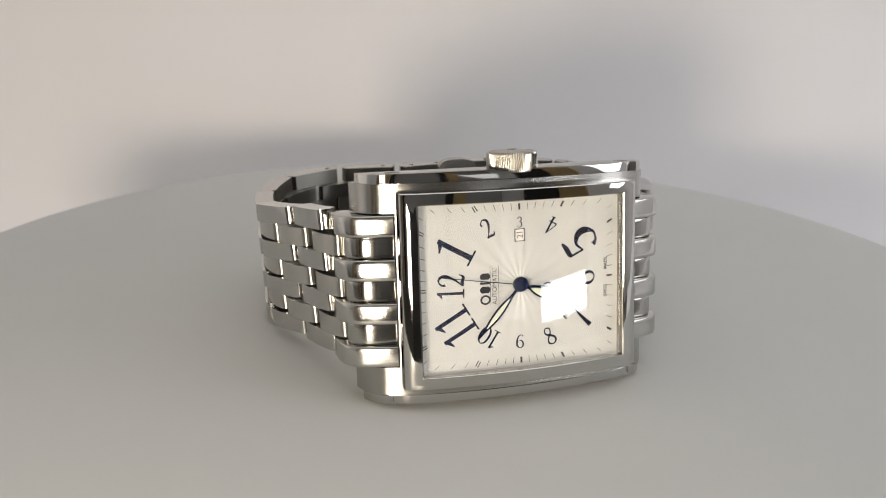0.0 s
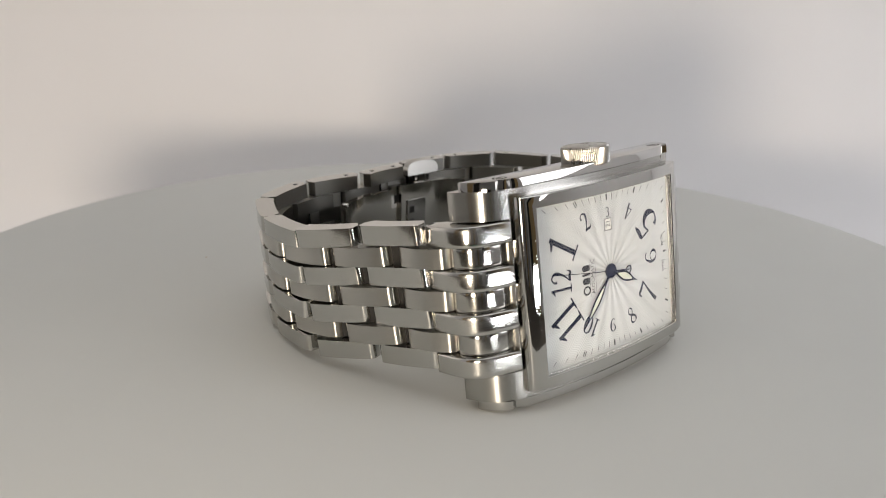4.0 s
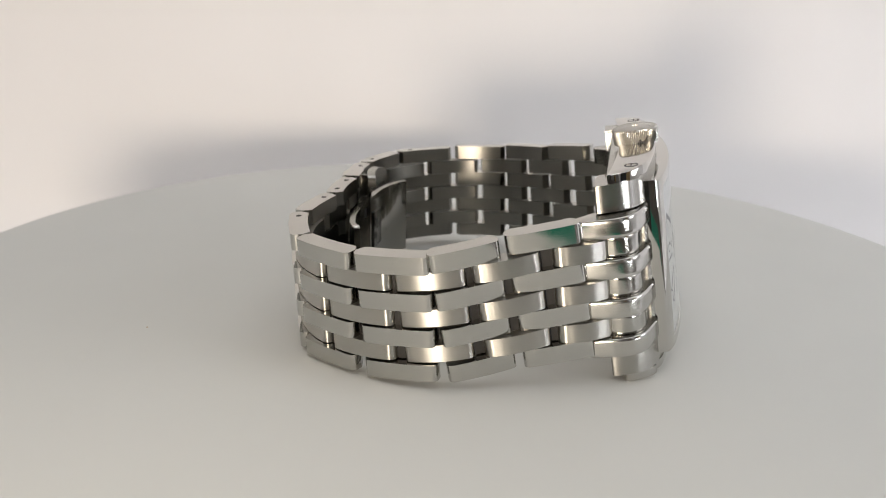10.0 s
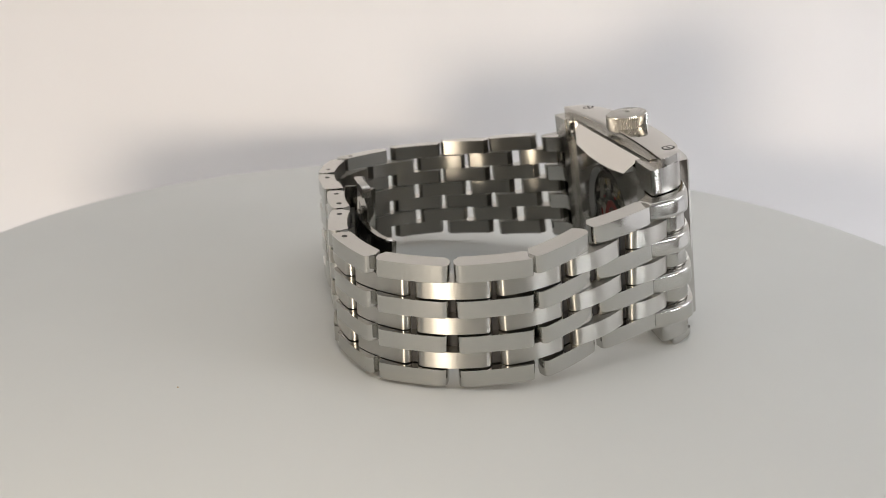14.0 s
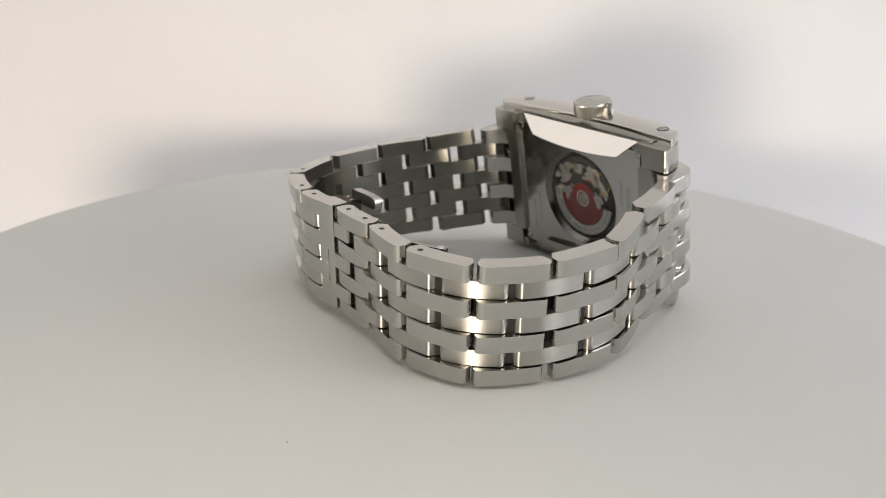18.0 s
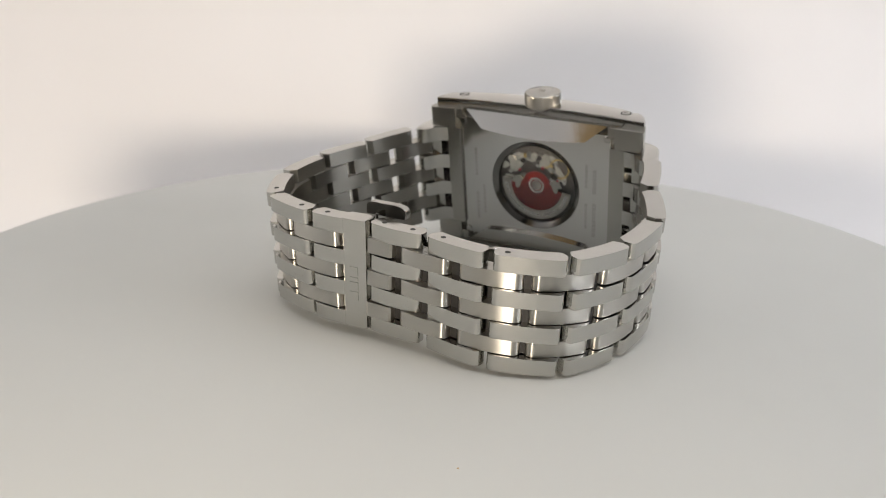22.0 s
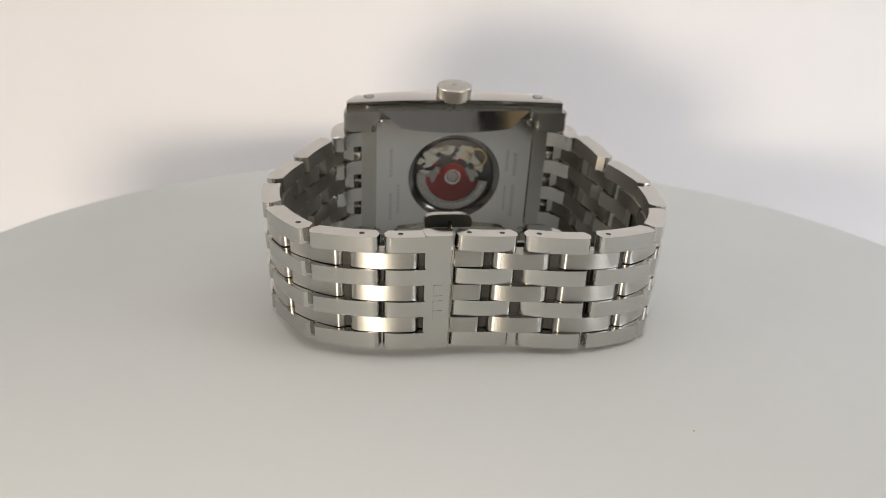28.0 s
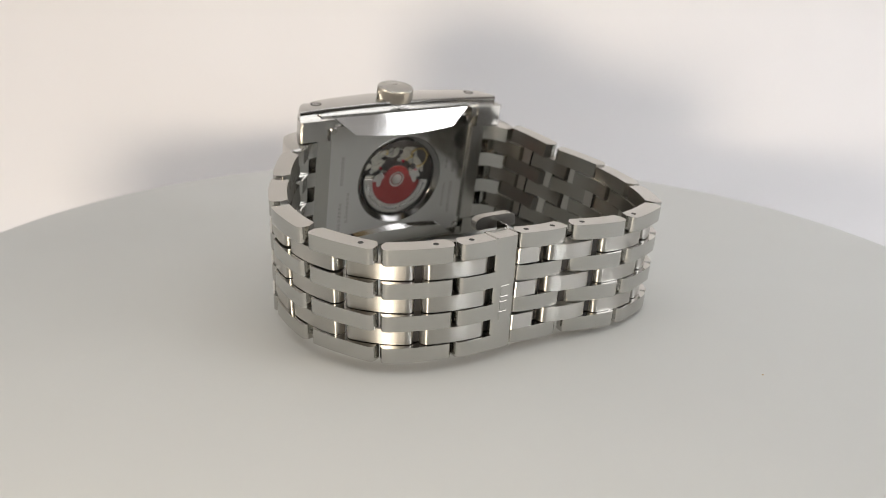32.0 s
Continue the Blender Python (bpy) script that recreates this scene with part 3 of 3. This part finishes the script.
def case_back(watch):
    # flat plate with a round window
    hx, hz, r, n = 15.05, 12.4, 8.85, 72
    cx, cz = -0.25, 0.2
    bm = bmesh.new()
    loops = []
    for y, rr in ((6.3, 7.75), (6.6, 7.8), (7.42, r), (7.5, r + 0.15)):
        loops.append([bm.verts.new((cx + rr * math.cos(2 * math.pi * k / n), y, cz + rr * math.sin(2 * math.pi * k / n))) for k in range(n)])
    edge = []
    for k in range(n):
        a = 2 * math.pi * k / n
        c, s = math.cos(a), math.sin(a)
        q = min((hx - cx * (1 if c > 0 else -1)) / max(abs(c), 1e-9), (hz - cz * (1 if s > 0 else -1)) / max(abs(s), 1e-9))
        edge.append((cx + q * c, cz + q * s))
    # pull the nearest points onto the corners
    for kx, kz in ((hx, hz), (-hx, hz), (-hx, -hz), (hx, -hz)):
        j = min(range(n), key=lambda i: (edge[i][0] - kx) ** 2 + (edge[i][1] - kz) ** 2)
        edge[j] = (kx, kz)
    loops.append([bm.verts.new((x, 7.5, z)) for x, z in edge])
    loops.append([bm.verts.new((x, 6.8, z)) for x, z in edge])
    for a, b in zip(loops, loops[1:]):
        for k in range(n):
            bm.faces.new((a[k], a[(k + 1) % n], b[(k + 1) % n], b[k]))
    back = part("case_back", bm, BACK_STEEL, watch, "steel case back with a round display window", CASE_M, smooth=25)
    part("window_ring", lathe([(7.8, 6.62), (8.0, 6.86), (8.35, 7.12), (8.8, 7.43), (8.95, 7.53), (9.05, 7.5)], 72, "y", (cx, 0, cz)), RING_STEEL, back, "dark polished bevel of the window")
    ob = part("window_glass", lathe([(0, 6.85), (7.95, 6.85)], 64, "y", (cx, 0, cz)), GLASS, back)
    ob.visible_shadow = False
    # unreadable engraving as bars
    for x, z0, z1, w in ((-12.2, -8.5, -1.5, 0.7), (-12.2, 0.5, 5.2, 0.7), (-10.6, -7, -2, 0.5), (-10.6, 1.5, 6.2, 0.5), (12.2, -9, -3, 0.6), (12.2, 0.5, 6.0, 0.6), (10.7, -7.5, -1.5, 0.5)):
        z = z0
        while z < z1:
            l = 0.5 + 0.35 * (math.sin(z * 7.3 + x) + 1) / 2
            part("engraved_bar", block(x - w / 2, x + w / 2, 7.49, 7.515, z, z + l, 0), ENGRAVED, back, smooth=0)
            z += l + 0.22
    for sx in (-14.6, 14.6):
        for sz in (-11.75, 11.75):
            part("back_screw", lathe([(0, 7.75), (0.55, 7.72), (0.7, 7.6), (0.7, 7.3)], 16, "y", (sx, 0, sz)), POLISHED, back)
    # polished facet under the flanks
    for s in (1, -1):
        bm = bmesh.new()
        k = 10
        lo, hi, top = [], [], []
        for i in range(k + 1):
            f = -1 + 2 * i / k
            hi.append(bm.verts.new((14.3 * f, 6.85, 14.0)))
            lo.append(bm.verts.new((10.4 * f, 8.5 - 0.2 * f * f, 10.1 + 0.7 * f * f)))
            top.append(bm.verts.new((10.4 * f, 7.4, 10.1 + 0.7 * f * f)))
        for i in range(k):
            bm.faces.new((hi[i], hi[i + 1], lo[i + 1], lo[i]))
            bm.faces.new((lo[i], lo[i + 1], top[i + 1], top[i]))
        bm.faces.new((hi[0], lo[0], top[0]))
        bm.faces.new((hi[k], top[k], lo[k]))
        part("polished_facet", bm, MIRROR, back, "mirror-polished bevel", m=None if s > 0 else Matrix.Diagonal((1, 1, -1, 1)))
    return back


def movement(watch):
    c = (-0.1, 0.0, -0.1)
    base = part("movement", lathe([(0, 4.3), (8.4, 4.3), (8.4, 6.9)], 64, "y", c), CASE_STEEL, watch, "automatic movement with a red rotor", CASE_M)
    part("movement_floor", lathe([(0, 4.45), (8.35, 4.45)], 48, "y", c), Shade("dark_plating", (0.10, 0.095, 0.09), 0.4, 0.8).mat, base)

    def seg(r0, r1, a0, a1, n=28):
        return [(c[0] + x, c[2] + z) for x, z in arc_points(0, 0, r1, a0, a1, n) + arc_points(0, 0, r0, a1, a0, n)]

    # bridges over the upper half
    for cx, cz, rx, rz, rot in ((-4.3, 3.4, 1.7, 1.0, 35), (-1.4, 5.4, 1.5, 0.9, 8), (1.6, 4.9, 0.9, 1.6, -20), (4.6, 2.6, 1.0, 1.8, 35), (-5.6, 0.6, 1.2, 0.8, 0), (3.2, 5.6, 1.3, 0.6, -30)):
        pts = []
        for k in range(18):
            a = 2 * math.pi * k / 18
            w = 1 + 0.16 * math.sin(3 * a + cx)
            x, z = rx * w * math.cos(a), rz * w * math.sin(a)
            q = radians(rot)
            pts.append((c[0] - (cx + x * math.cos(q) - z * math.sin(q)), c[2] + cz + x * math.sin(q) + z * math.cos(q)))
        part("bridge", plate(pts, 4.9, 5.5 + 0.1 * math.sin(cx), 0.12), BRIDGE, base, "brushed nickel bridge")
    rng = random.Random(7)
    for k in range(30):
        a, d = radians(6 + 168 * ((k * 0.618) % 1)), 3.0 + 4.3 * ((k * 0.381 + 0.13) % 1)
        r0, y1, turn, long = rng.uniform(0.4, 0.8), 5.35 + 0.55 * rng.random(), rng.uniform(0, math.pi), rng.uniform(1.0, 1.9)
        pts = []
        for j in range(14):
            b = 2 * math.pi * j / 14
            u, v = r0 * long * math.cos(b), r0 * (1 + 0.12 * math.sin(3 * b)) * math.sin(b)
            pts.append((c[0] + d * math.cos(a) + u * math.cos(turn) - v * math.sin(turn), c[2] + d * math.sin(a) + u * math.sin(turn) + v * math.cos(turn)))
        part("bridge", plate(pts, 4.8, y1, 0.12, 2), (BRIDGE, POLISHED, BRIDGE, DARK, BRIDGE, CASE_STEEL, GOLD)[k % 7], base)
    for x, z, r in ((-2.9, 4.6, 0.55), (0.2, 4.0, 0.4), (2.7, 3.6, 0.5), (5.6, 1.2, 0.45), (-5.5, 2.1, 0.45), (3.9, 4.6, 0.4)):
        part("screw", lathe([(0, 5.72), (r * 0.9, 5.72), (r, 5.6), (r, 5.0)], 16, "y", (c[0] - x, 0, c[2] + z)), DARK if r > 0.5 else POLISHED, base)
    for x, z, r in ((1.2, 3.6, 0.35), (4.2, 1.4, 0.35), (-3.6, 2.6, 0.3)):
        part("jewel", lathe([(0, 5.86), (r * 0.8, 5.86), (r * 0.8, 5.3)], 16, "y", (c[0] - x, 0, c[2] + z)), RUBY, base)
    # balance wheel
    bm = bmesh.new()
    rings = []
    for k in range(40):
        a = 2 * math.pi * k / 40
        rings.append([bm.verts.new((c[0] - 4.6 + r * math.cos(a), y, c[2] + 3.9 + r * math.sin(a))) for r, y in ((1.75, 5.45), (2.05, 5.45), (2.05, 5.7), (1.75, 5.7))])
    for k in range(40):
        p, q = rings[k], rings[(k + 1) % 40]
        for j in range(4):
            bm.faces.new((p[j], q[j], q[(j + 1) % 4], p[(j + 1) % 4]))
    part("balance_wheel", bm, GOLD, base, "gilt balance wheel")
    # rotor: red half with a round hub, silver outer weight
    red = seg(0.01, 5.3, 190, 364)[:29] + [(c[0] + x, c[2] + z) for x, z in arc_points(0, 0, 2.85, 15, 175, 18)]
    rot = part("rotor", plate(red, 5.95, 6.25, 0.06, 1), ROTOR_RED, watch, "red enamelled rotor with a silver rim", CASE_M)
    part("rotor_weight", plate(seg(5.35, 7.1, 188, 366, 36), 5.85, 6.5, 0.08, 1), BRUSHED, rot, "brushed silver rim weight")
    for s in (-1, 1):
        ear = [(c[0] + s * x, c[2] + z) for x, z in ((2.75, 0.9), (3.2, 0.3), (3.5, -0.7), (3.9, -1.2), (4.4, -0.9), (4.4, 0.0), (5.1, 0.05), (5.2, 0.3), (4.7, 1.2), (3.5, 1.6))]
        part("rotor_cutout", plate(ear, 6.0, 6.30, 0), BRUSHED, rot)
    part("rotor_ring", lathe([(1.25, 6.33), (1.6, 6.33), (1.65, 6.2)], 32, "y", c), POLISHED, rot)
    part("rotor_hub", lathe([(0, 6.55), (0.55, 6.55), (1.05, 6.42), (1.05, 6.2)], 32, "y", c), BRUSHED, rot)
    n = 30
    for k in range(n):
        a = radians(195 + 160 * k / (n - 1))
        if k % 7 == 5:
            continue
        r = 6.25
        m = Matrix.Translation(Vector((c[0] + r * math.cos(a), 6.5, c[2] + r * math.sin(a))) * MM) @ Matrix.Rotation(-(a + math.pi / 2), 4, "Y")
        part("engraved_bar", block(-0.2, 0.2, 0, 0.02, -0.28, 0.28, 0), ENGRAVED, rot, m=m, smooth=0)


# gaps between the links: the upper outer edge from the 12 side round to the 6 side, the half width there, and how the bracelet leans
GAPS = [(-27.1, -22.1, 24.8), (-29.8, -11.9, 22.4), (-34.0, -2.6, 20.1), (-32.7, 9.1, 18.9), (-27.7, 19.5, 18.8), (-16.5, 23.7, 19.0), (-5.3, 22.0, 19.1),
        (4.45, 22.0, 19.4), (14.6, 22.8, 19.45), (25.9, 19.2, 19.4), (32.1, 8.2, 19.9), (32.6, -3.3, 20.9), (28.3, -12.7, 22.5), (22.8, -21.2, 24.5)]
HALF = [10.1, 9.85, 9.5, 9.25, 9.2, 9.1, 8.95, 8.9, 8.9, 8.9, 9.0, 9.35, 9.8, 10.1]
LEAN = [(-0.04, 0.13), (-0.045, 0.12), (-0.05, 0.09), (-0.045, 0.075), (-0.04, 0.06), (-0.02, 0.045), (-0.01, 0.035), (0.01, 0.035), (0.02, 0.045), (0.04, 0.06), (0.045, 0.075), (0.05, 0.09), (0.045, 0.12), (0.04, 0.13)]
THICK = 2.9


def link_outline(length, sag, thick, r=0.75):
    """A link seen along its width: bowed outside, rounded ends, flat inside."""
    h = length / 2
    n = 10
    end = [(h - r + r * math.sin(radians(q)), -r + r * math.cos(radians(q))) for q in (20, 45, 70, 90)]
    arc = [((h - r) * u, sag * (1 - u * u)) for u in [-1 + 2 * k / n for k in range(n + 1)]]
    out = [(-h, -thick * 0.6)] + [(-x, y) for x, y in end[::-1]] + arc + end + [(h, -thick * 0.6)]
    return out + [(h * 0.84 * u, -thick + 1.2 * sag * (1 - u * u)) for u in (1, 0.75, 0.5, 0.25, 0, -0.25, -0.5, -0.75, -1)]


def gap(i):
    """Middle of the bracelet's width at a gap, and the way across it."""
    w = Vector((*LEAN[i], 1)).normalized()
    return Vector(GAPS[i]) - w * HALF[i], w


def basis(p, q, w):
    """The frame of a link from p to q: along, outwards, and across the bracelet."""
    t = (q - p).normalized()
    w = (w - w.dot(t) * t).normalized()
    n = w.cross(t)
    return t, n, w


def at_frame(o, t, n, w):
    return Matrix(((t.x, n.x, w.x, o.x * MM), (t.y, n.y, w.y, o.y * MM), (t.z, n.z, w.z, o.z * MM), (0, 0, 0, 1)))


def domed(outline, crown_points, z0, z1, dome, power=5):
    """The outline drawn out from z0 to z1; its first points, the outer face, bulge in the middle of the width."""
    bm = bmesh.new()
    n = len(outline)
    cx, cy = sum(p[0] for p in outline) / n, sum(p[1] for p in outline) / n
    rows = []
    for k in range(11):
        v = -math.cos(math.pi * k / 10)
        inset = dome * (1 - max(0.0, 1 - abs(v) ** power) ** 0.5)
        row = []
        for i, (x, y) in enumerate(outline):
            if i < crown_points:
                a, b = outline[max(i - 1, 0)], outline[min(i + 1, crown_points - 1)]
                t = Vector((b[0] - a[0], b[1] - a[1])).normalized()
                q = Vector((-t.y, t.x))
                if q.dot(Vector((cx - x, cy - y))) < 0:
                    q = -q
                x, y = x + q.x * inset, y + q.y * inset
            row.append(bm.verts.new((x, y, (z0 + z1) / 2 + v * (z1 - z0) / 2)))
        rows.append(row)
    bm.faces.new(rows[0][::-1])
    bm.faces.new(rows[-1])
    for a, b in zip(rows, rows[1:]):
        for i in range(n):
            bm.faces.new((a[i], a[(i + 1) % n], b[(i + 1) % n], b[i]))
    return bm


def bracelet(watch, body):
    row = 2 * 9.25 / 7
    gaps = [0.75, 0.95, 1.25, 1.6, 1.75, 1.5, 0.9, 0.9, 1.5, 1.75, 1.6, 1.1, 0.75]
    cache = {}

    def link_mesh(length, odd, sag):
        key = (round(length, 1), odd, sag)
        if key not in cache:
            bm = prism(link_outline(key[0], key[2], THICK, 0.8 if odd else 1.1), -row / 2 + 0.07, row / 2 - 0.07, 0.2 if odd else 0.12, 2)
            bmesh.ops.recalc_face_normals(bm, faces=bm.faces)
            # faces towards the wrist get the shade-darkened steel
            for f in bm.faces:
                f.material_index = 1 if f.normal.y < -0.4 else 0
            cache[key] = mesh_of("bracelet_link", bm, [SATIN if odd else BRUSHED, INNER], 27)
        return cache[key]

    pts = [gap(i) for i in range(len(GAPS))]
    hole = mesh_of("pin_hole", lathe([(0, 0.03), (0.42, 0.03), (0.42, -0.2)], 14), DARK)
    mids = []
    holes = {4: (0.27,), 5: (0.24,), 6: (-0.24, 0.27), 7: (-0.35, 0.24), 8: (-0.22,), 9: (-0.23,)}
    for i in range(len(pts) - 1):
        (p, wp), (q, wq) = pts[i], pts[i + 1]
        t, n, w = basis(p, q, wp + wq)
        half = (HALF[i] + HALF[i + 1]) / 2
        length = (q - p).length
        mid = (p + q) / 2
        sag = 0.3 if i in (6, 7) else 0.22
        mids.append((mid + n * (sag - 0.08), w, n, half))
        sc = half / 9.25
        for k in range(4):
            o = mid + w * (3 - 2 * k) * row * sc
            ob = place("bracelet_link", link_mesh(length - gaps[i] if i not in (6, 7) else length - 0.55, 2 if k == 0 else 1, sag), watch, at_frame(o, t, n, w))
            ob.scale.z = sc
            if k == 0:
                for f in holes.get(i, ()):
                    place("pin_hole", hole, ob, pose(f * length * MM, -1.35 * MM, (row / 2 - 0.08) * MM))
    # rows between, half a link on
    c0 = CASE @ Vector((-22.95, 6.6, 0.0))
    c1 = CASE @ Vector((22.95, 6.6, 0.0))
    chain = [(c0, pts[0][1], None, 10.1)] + mids + [(c1, pts[-1][1], None, 10.1)]
    for i in range(len(chain) - 1):
        p, q = chain[i][0], chain[i + 1][0]
        t, n, w = basis(p, q, chain[i][1] + chain[i + 1][1])
        half = (chain[i][3] + chain[i + 1][3]) / 2
        sc = half / 9.25
        mid = (p + q) / 2
        length = (q - p).length
        grow = 0.9 if i == 8 else 0.0
        mid = mid - t * grow / 2
        length += grow
        if i in (7,):
            continue  # the buckle covers this place
        for k in range(3):
            o = mid + w * (1 - k) * 2 * row * sc
            m = at_frame(o, t, n, w)
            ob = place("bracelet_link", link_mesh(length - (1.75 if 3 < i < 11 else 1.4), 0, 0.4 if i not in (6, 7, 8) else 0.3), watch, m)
            ob.scale.z = sc
    # black blocks deep in the gaps, 12 side to clasp, added as painted shade
    spots = [(o, n, w, half) for o, w, n, half in mids[:9]]
    for (a, wa, na, ha), (b, wb, nb, hb) in zip(mids[:8], mids[1:9]):
        t, n, w = basis(a, b, wa + wb)
        spots.append(((a + b) / 2, n, w, (ha + hb) / 2))
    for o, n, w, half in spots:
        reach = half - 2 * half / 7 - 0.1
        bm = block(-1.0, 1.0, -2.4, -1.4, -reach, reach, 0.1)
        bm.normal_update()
        # the brighter inner face stands for light coming through the gap
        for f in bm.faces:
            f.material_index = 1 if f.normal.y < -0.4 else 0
        part("gap_shade_block", bm, [DARK, BRUSHED], watch, m=at_frame(o, n.cross(w), n, w))
    # end links on the case
    for s in (-1, 1):
        lobe = [(23.7, 10.4), (23.7, 9.0), (23.65, 7.4), (23.45, 5.9), (22.95, 4.6), (22.05, 3.45), (20.75, 2.75), (19.2, 2.2), (17.8, 1.75), (16.8, 1.5), (16.8, 8.0), (17.4, 8.1), (19.6, 8.6), (21.2, 10.4), (21.6, 10.9), (23.1, 10.9)]
        front = smooth_stroke(lobe[:10], 3)
        lobe = front + lobe[10:]
        low = [(22.6, 6.6), (22.3, 5.1), (21.5, 3.9), (20.3, 3.25), (18.5, 2.85), (16.45, 2.7), (16.45, 4.4), (19.4, 4.6), (19.4, 8.3), (21.9, 8.7)]
        r = 2 * 10.1 / 7
        for k in range(7):
            z = 10.1 - r * (k + 0.5)
            lobe_k = k % 2 == 0
            shape = [(s * x, y) for x, y in (lobe if lobe_k else low)]
            bm = domed(shape, len(front) if lobe_k else 6, z - r / 2 + 0.05, z + r / 2 - 0.05, 0.24 if lobe_k else 0.1, 9)
            part("end_link_lobe" if lobe_k else "end_link_bar", bm, LOBE if lobe_k else BAR_STEEL, body, smooth=60)
        part("end_link_plate", block(min(s * 15.15, s * 17.95), max(s * 15.15, s * 17.95), 7.0, 8.2, -10.2, 10.2, 0.12), CASE_STEEL, body)


def clasp(watch):
    # plate that closes the bracelet
    (p, wp), (q, wq) = gap(7), gap(8)
    t, n, w = basis(p, q, wp + wq)
    o = p + t * 2.05 - n * 0.22
    m = at_frame(o, t, n, w)
    bm = prism([(-2.0, -2.6), (-2.0, 0.28), (-1.7, 0.52), (0, 0.62), (1.7, 0.55), (2.0, 0.3), (2.0, -2.6)], -8.95, 8.95, 0.42, 4)
    buckle = part("clasp_plate", bm, SATIN, watch, "smooth steel clasp plate with a worn embossed mark", m)
    # embossed mark as plain shapes
    for z, l in ((-3.5, 1.4), (-1.85, 1.3), (-0.65, 0.5), (0.6, 1.4)):
        part("embossed_bar", block(-0.7, 0.7, 0.56, 0.67, z - l / 2, z + l / 2, 0.05), SATIN, buckle)
    before, wb = gap(6)
    t2, n2, w2 = basis(before, p, wb + wp)
    m2 = at_frame(p - t2 * 1.9, t2, n2, w2)
    for k in range(3):
        bm = prism([(-2.5, -2.4), (-2.5, -0.1), (-2.1, 0.2), (1.6, 0.25), (1.75, 0.1), (1.75, -2.4)], -1.2, 1.2, 0.12)
        z = (1 - k) * 2 * 2 * 9.25 / 7
        part("clasp_filler", bm, BRUSHED, watch, m=m2 @ Matrix.Translation((0, 0, z * MM)))
    # added bar, sunk in the clasp seam so that the gap reads dark
    part("clasp_seam_bar", block(-0.3, 0.05, -2.2, -0.6, -9.0, 9.0, 0.05), BLADE, watch, m=at_frame(p, t, n, w))
    # folding blades, seen inside the loop
    def blade(name, pts, thick, z0, z1, mat):
        bm = bmesh.new()
        a = [Vector((x, y, 0)) for x, y in pts]
        rows = []
        for i, v in enumerate(a):
            d = (a[min(i + 1, len(a) - 1)] - a[max(i - 1, 0)]).normalized()
            nn = Vector((-d.y, d.x, 0))
            rows.append([bm.verts.new((v + nn * o) + Vector((0, 0, z))) for o, z in ((-thick / 2, z0), (thick / 2, z0), (thick / 2, z1), (-thick / 2, z1))])
        for u, v in zip(rows, rows[1:]):
            for j in range(4):
                bm.faces.new((u[j], v[j], v[(j + 1) % 4], u[(j + 1) % 4]))
        bm.faces.new(rows[0])
        bm.faces.new(rows[-1][::-1])
        bevelled(bm, min(0.5, thick * 0.3), 3)
        return part(name, bm, mat, watch, "polished folding clasp blade")

    # both blades wear the steel with the loop's shade in its colour
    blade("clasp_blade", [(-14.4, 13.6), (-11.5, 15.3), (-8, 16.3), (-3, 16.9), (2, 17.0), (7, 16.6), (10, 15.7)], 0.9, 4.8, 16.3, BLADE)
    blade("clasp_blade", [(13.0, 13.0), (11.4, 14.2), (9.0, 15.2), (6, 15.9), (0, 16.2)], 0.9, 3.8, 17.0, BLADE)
    # end screw and catch on the longer blade
    part("clasp_screw", lathe([(0, 16.55), (0.5, 16.5), (0.65, 16.35), (0.65, 16.0)], 18, at=(-13.6, 14.1, 0)), POLISHED, watch, "small polished pivot screw")
    part("clasp_catch", block(-1.8, 0.9, 16.45, 17.5, 12.8, 16.9, 0.2), POLISHED, watch, "polished clasp catch")
    part("catch_slot", block(-1.2, 0.3, 16.43, 17.52, 13.6, 15.2, 0.05), DARK, watch)
    part("blade_recess", block(1.2, 5.4, 15.38, 15.6, 7.5, 14.0, 0.05), RING_STEEL, watch, "stamped recess in the clasp blade")
    for z in (9.2, 11.6):
        part("recess_hole", block(1.7, 2.7, 15.34, 15.5, z, z + 1.2, 0.05), DARK, watch)
    # rounded thumb piece over the hinge
    out = [(3.55 * math.copysign(abs(math.cos(q)) ** 0.7, math.cos(q)), 1.6 * math.sin(q) ** 0.6) for q in [math.pi * k / 16 for k in range(17)]]
    bm = plate([(4.35 + x, 19.4 + z) for x, z in out] + [(0.9, 18.7), (7.8, 18.7)], 15.9, 17.3, 0.3, 3)
    for v in bm.verts:
        v.co.y -= 0.07 * (v.co.x - 4.35) ** 2
    bm.normal_update()
    # inner face takes the shade-darkened steel, which tames its glare
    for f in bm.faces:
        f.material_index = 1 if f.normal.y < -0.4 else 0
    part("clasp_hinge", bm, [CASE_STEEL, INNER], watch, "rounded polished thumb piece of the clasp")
    part("hinge_post", block(4.1, 4.5, 16.9, 18.9, 16.2, 19.9, 0.1), BLADE, watch)


def wristwatch():
    watch = new("wristwatch")
    tagged(watch, "steel rectangular wristwatch with a brick-link bracelet lying on its side", "wristwatch")
    body = case_parts(watch)
    bezel(watch)
    crystal(watch)
    dial_parts(watch)
    crown(watch)
    case_back(watch)
    movement(watch)
    bracelet(watch, body)
    clasp(watch)
    return watch


table = turntable()
watch = wristwatch()


def motions():
    rows = [(t, pose(0, 0, 0, 0, 0, START + RATE * t)) for t in [2.0 * k for k in range(17)]]
    walk(table, rows)
    walk(watch, rows)


motions()
